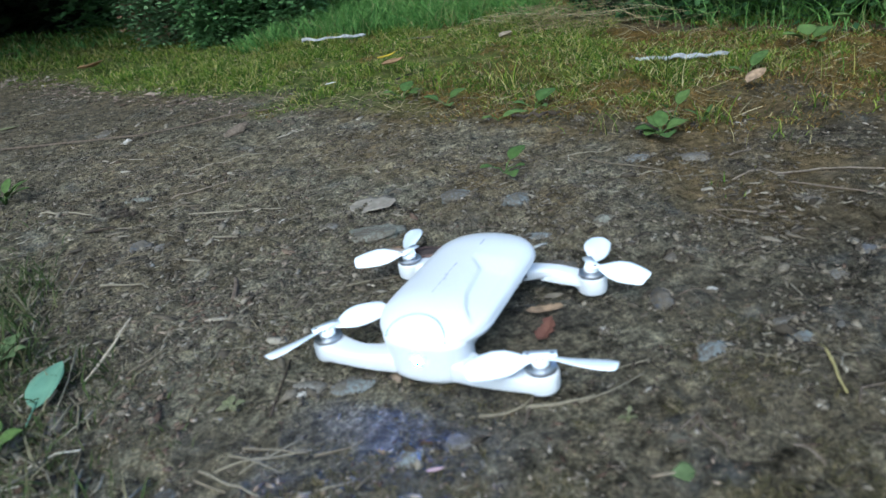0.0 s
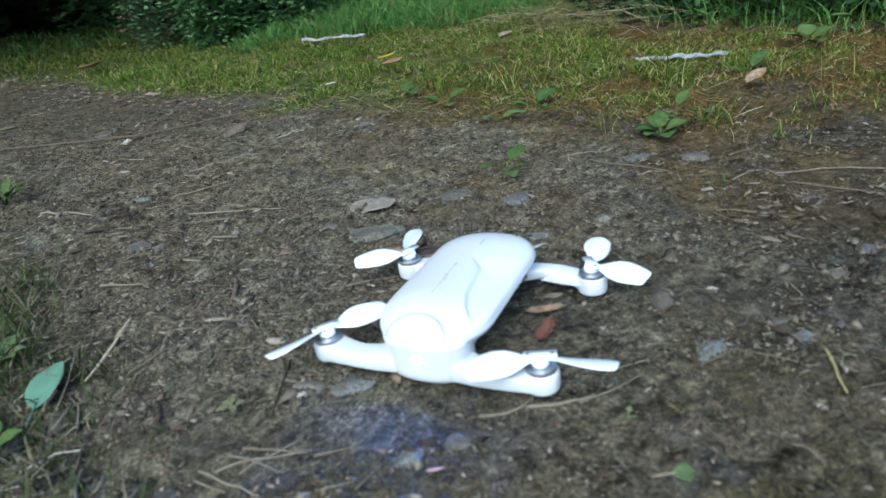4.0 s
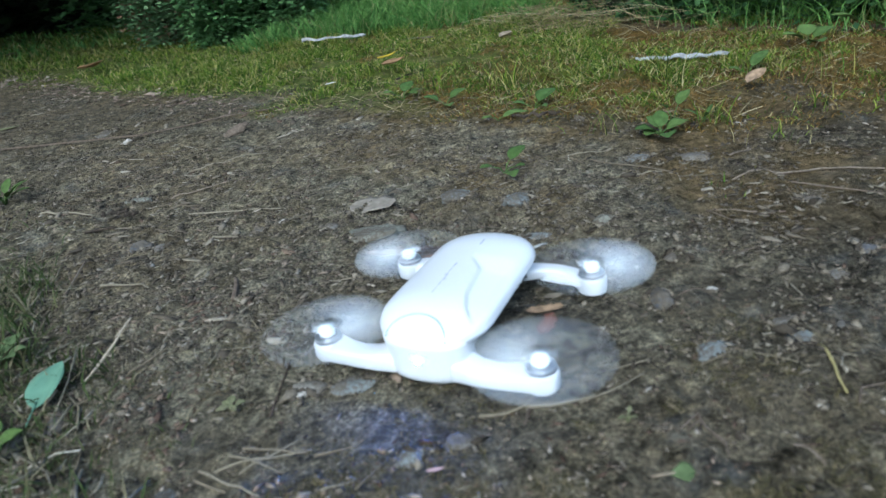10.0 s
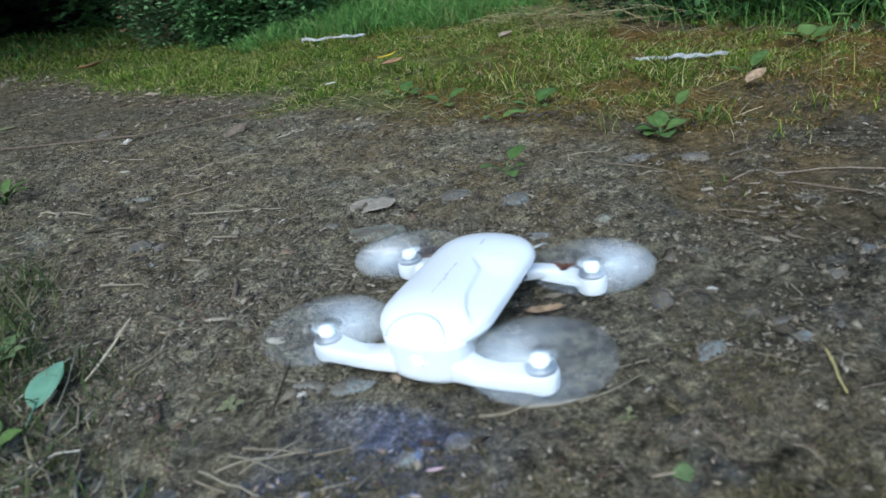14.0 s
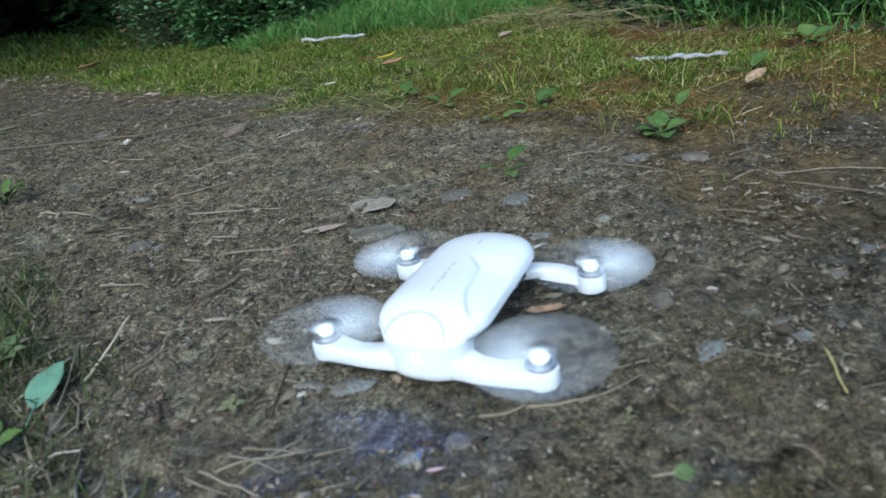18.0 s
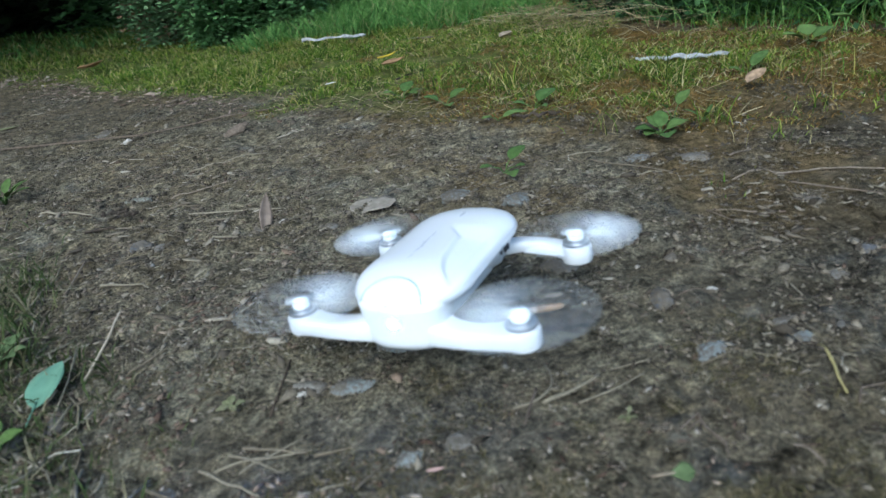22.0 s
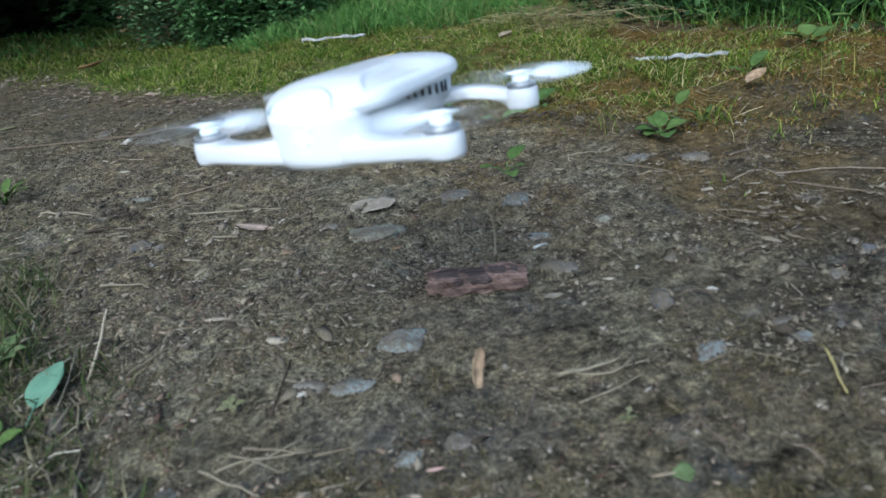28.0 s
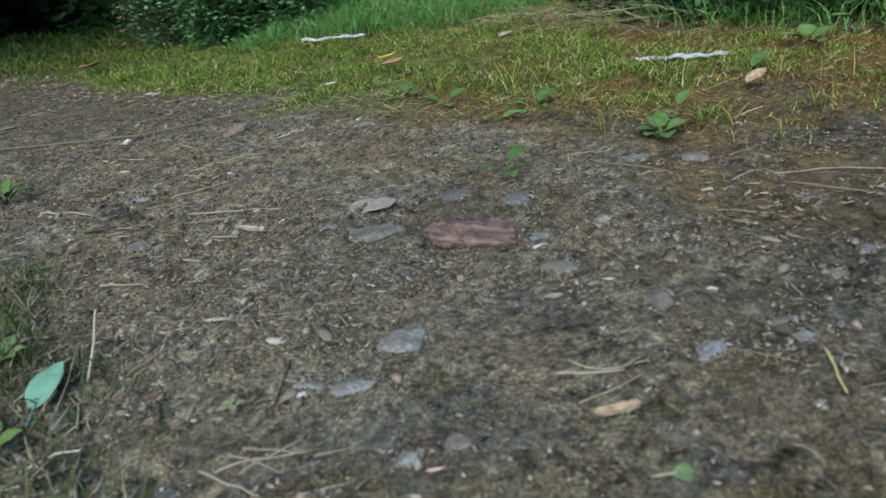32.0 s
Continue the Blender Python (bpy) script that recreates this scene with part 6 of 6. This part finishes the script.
    walk(TAN_LEAF, [(0.0, lie(-0.040, 0.470, 0.002, 0, 0, -20)), (16.7, lie(-0.042, 0.475, 0.002, 0, 0, -20)), (17.5, lie(-0.079, 0.513, 0.002, 0, 0, -12)), (18.0, lie(-0.099, 0.542, 0.002, 0, 0, -5)), (18.5, lie(-0.114, 0.550, 0.002, 0, 0, -2)),
                    (19.0, lie(-0.118, 0.552, 0.003, 0, 0, -2)), (20.0, lie(-0.131, 0.552, 0.005, 30, -10, 25)), (21.0, lie(-0.147, 0.576, 0.009, 60, -50, 45)), (22.0, lie(-0.158, 0.585, 0.010, 70, -75, 60)),
                    (23.0, lie(-0.163, 0.580, 0.006, 40, -20, 130)), (24.0, lie(-0.167, 0.580, 0.004, 10, -5, 150)), (32.0, lie(-0.168, 0.580, 0.002, 0, 0, 160))])
    walk(ORANGE_LEAF, [(0.0, lie(0.057, 0.360, 0.002, 0, 0, -11)), (21.5, lie(0.057, 0.360, 0.002, 0, 0, -11)), (23.0, lie(0.060, 0.359, 0.002, 0, 0, -13)), (24.0, lie(0.056, 0.3615, 0.002, 0, 0, -13)), (24.5, lie(0.055, 0.3665, 0.002, 0, 0, -11)), (25.0, lie(0.0485, 0.358, 0.002, 0, 0, -11)),
                       (25.5, lie(0.040, 0.346, 0.004, 20, 0, 12)), (26.5, lie(0.021, 0.322, 0.007, 50, -25, 38)), (27.5, lie(0.009, 0.302, 0.008, 60, -40, 60)), (28.0, lie(0.0082, 0.301, 0.008, 50, -40, 77)),
                       (28.5, lie(0.0086, 0.298, 0.008, 66, 4, 80)), (29.0, lie(0.0140, 0.290, 0.006, 88, 0, 80)), (29.5, lie(0.0217, 0.281, 0.006, 58, -14, 64)), (30.0, lie(0.0335, 0.272, 0.004, 10, -10, 5)), (30.5, lie(0.0434, 0.271, 0.003, 5, -4, -17)), (31.0, lie(0.0512, 0.269, 0.003, 0, 0, -17)),
                       (31.5, lie(0.0629, 0.260, 0.003, 0, 0, 2)), (32.0, lie(0.0709, 0.254, 0.003, 0, 0, -1))])
    walk(LONG_STRAW, [(0.0, lie(-0.079, 0.436, 0.001, 0, 0, 0)), (9.2, lie(-0.079, 0.436, 0.001, 0, 0, 0)), (10.0, lie(-0.090, 0.452, 0.001, 0, 0, -10)), (11.0, lie(-0.090, 0.478, 0.001, 0, 0, -40)), (14.5, lie(-0.090, 0.478, 0.001, 0, 0, -40)),
                      (16.5, lie(-0.096, 0.490, 0.001, 0, 0, -14)), (17.0, lie(-0.098, 0.495, 0.001, 0, 0, -8)), (17.5, lie(-0.115, 0.507, 0.002, 0, 0, 1)), (18.5, lie(-0.155, 0.535, 0.002, 0, 0, -6)), (19.0, lie(-0.160, 0.539, 0.002, 0, 0, -8)),
                      (20.0, lie(-0.150, 0.503, 0.002, 0, 0, -39)), (22.0, lie(-0.170, 0.531, 0.001, 0, 0, -29)), (23.0, lie(-0.185, 0.561, 0.001, 0, 0, -4)), (24.0, lie(-0.196, 0.625, 0.001, 0, 0, -4)), (32.0, lie(-0.196, 0.632, 0.001, 0, 0, -4))])
    walk(DARK_TWIG, [(0.0, lie(-0.158, 0.456, 0.002, 0, 0, 100)), (17.4, lie(-0.158, 0.456, 0.002, 0, 0, 100)), (18.0, lie(-0.172, 0.462, 0.004, 30, 0, 45)), (18.5, lie(-0.193, 0.509, 0.006, 70, 0, -33)), (19.0, lie(-0.242, 0.552, 0.004, 110, 0, -28)),
                     (20.0, lie(-0.340, 0.620, 0.003, 150, 0, -10)), (22.0, lie(-0.480, 0.700, 0.002, 160, 0, 10)), (32.0, lie(-0.560, 0.760, 0.001, 160, 0, 10))])
    walk(PALE_STRAW, [(0.0, lie(0.047, 0.270, 0.001, 0, 0, 4)), (20.5, lie(0.047, 0.270, 0.001, 0, 0, 4)), (22.5, lie(0.060, 0.284, 0.002, 0, 0, 30)), (24.0, lie(0.068, 0.292, 0.002, 0, 0, 24)), (28.0, lie(0.068, 0.293, 0.003, 0, 0, 12)), (29.5, lie(0.069, 0.293, 0.004, 0, -6, 25)), (30.5, lie(0.071, 0.297, 0.005, 0, -12, 34)), (31.0, lie(0.069, 0.296, 0.005, 0, -10, 30)),
                      (31.5, lie(0.067, 0.292, 0.003, 0, 0, 0)), (32.0, lie(0.067, 0.290, 0.002, 0, 0, -8))])
    walk(CROOK_STRAW, [(0.0, lie(0.028, 0.272, 0.001, 0, 0, 35)), (20.5, lie(0.028, 0.272, 0.001, 0, 0, 35)), (22.5, lie(0.050, 0.286, 0.002, 0, 0, 60)), (23.0, lie(0.055, 0.288, 0.002, 0, 0, 20)), (24.0, lie(0.064, 0.286, 0.002, 0, 0, -40)), (25.0, lie(0.063, 0.283, 0.002, 0, 0, -52)), (25.5, lie(0.062, 0.285, 0.002, 0, 0, -30)),
                       (27.5, lie(0.074, 0.288, 0.002, 0, 0, 10)), (29.0, lie(0.078, 0.287, 0.002, 0, 0, -6)), (31.0, lie(0.080, 0.285, 0.002, 0, 0, -12)), (32.0, lie(0.077, 0.291, 0.002, 0, 0, -8))])
    walk(BENT_STRAW, [(0.0, lie(-0.220, 0.372, 0.016, 0, -38, 30)), (16.0, lie(-0.220, 0.372, 0.016, 0, -38, 30)), (20.0, lie(-0.222, 0.374, 0.017, 0, -42, 32)), (25.0, lie(-0.224, 0.374, 0.018, 0, -50, 40)), (32.0, lie(-0.228, 0.372, 0.020, 0, -62, 50))])
    walk(BACK_STRAW, [(0.0, lie(0.030, 0.440, 0.002, 0, 0, 70)), (25.0, lie(0.030, 0.440, 0.002, 0, 0, 70)), (27.5, lie(0.034, 0.446, 0.004, 0, -20, 75)), (28.0, lie(0.040, 0.459, 0.012, 30, -60, 80)), (28.5, lie(0.059, 0.504, 0.015, 60, -75, 85)), (29.0, lie(0.083, 0.532, 0.015, 80, -70, 75)),
                      (30.5, lie(0.131, 0.660, 0.015, 120, -70, 50)), (32.0, lie(0.205, 0.840, 0.014, 160, -70, 40))])
    walk(NEAR_STRAW, [(0.0, lie(-0.122, 0.250, 0.001, 0, 0, -30)), (17.0, lie(-0.122, 0.250, 0.001, 0, 0, -30)), (19.0, lie(-0.135, 0.252, 0.001, 0, 0, -32)), (23.0, lie(-0.146, 0.246, 0.001, 0, 0, -25)), (32.0, lie(-0.140, 0.232, 0.001, 0, 0, 5))])


motions()
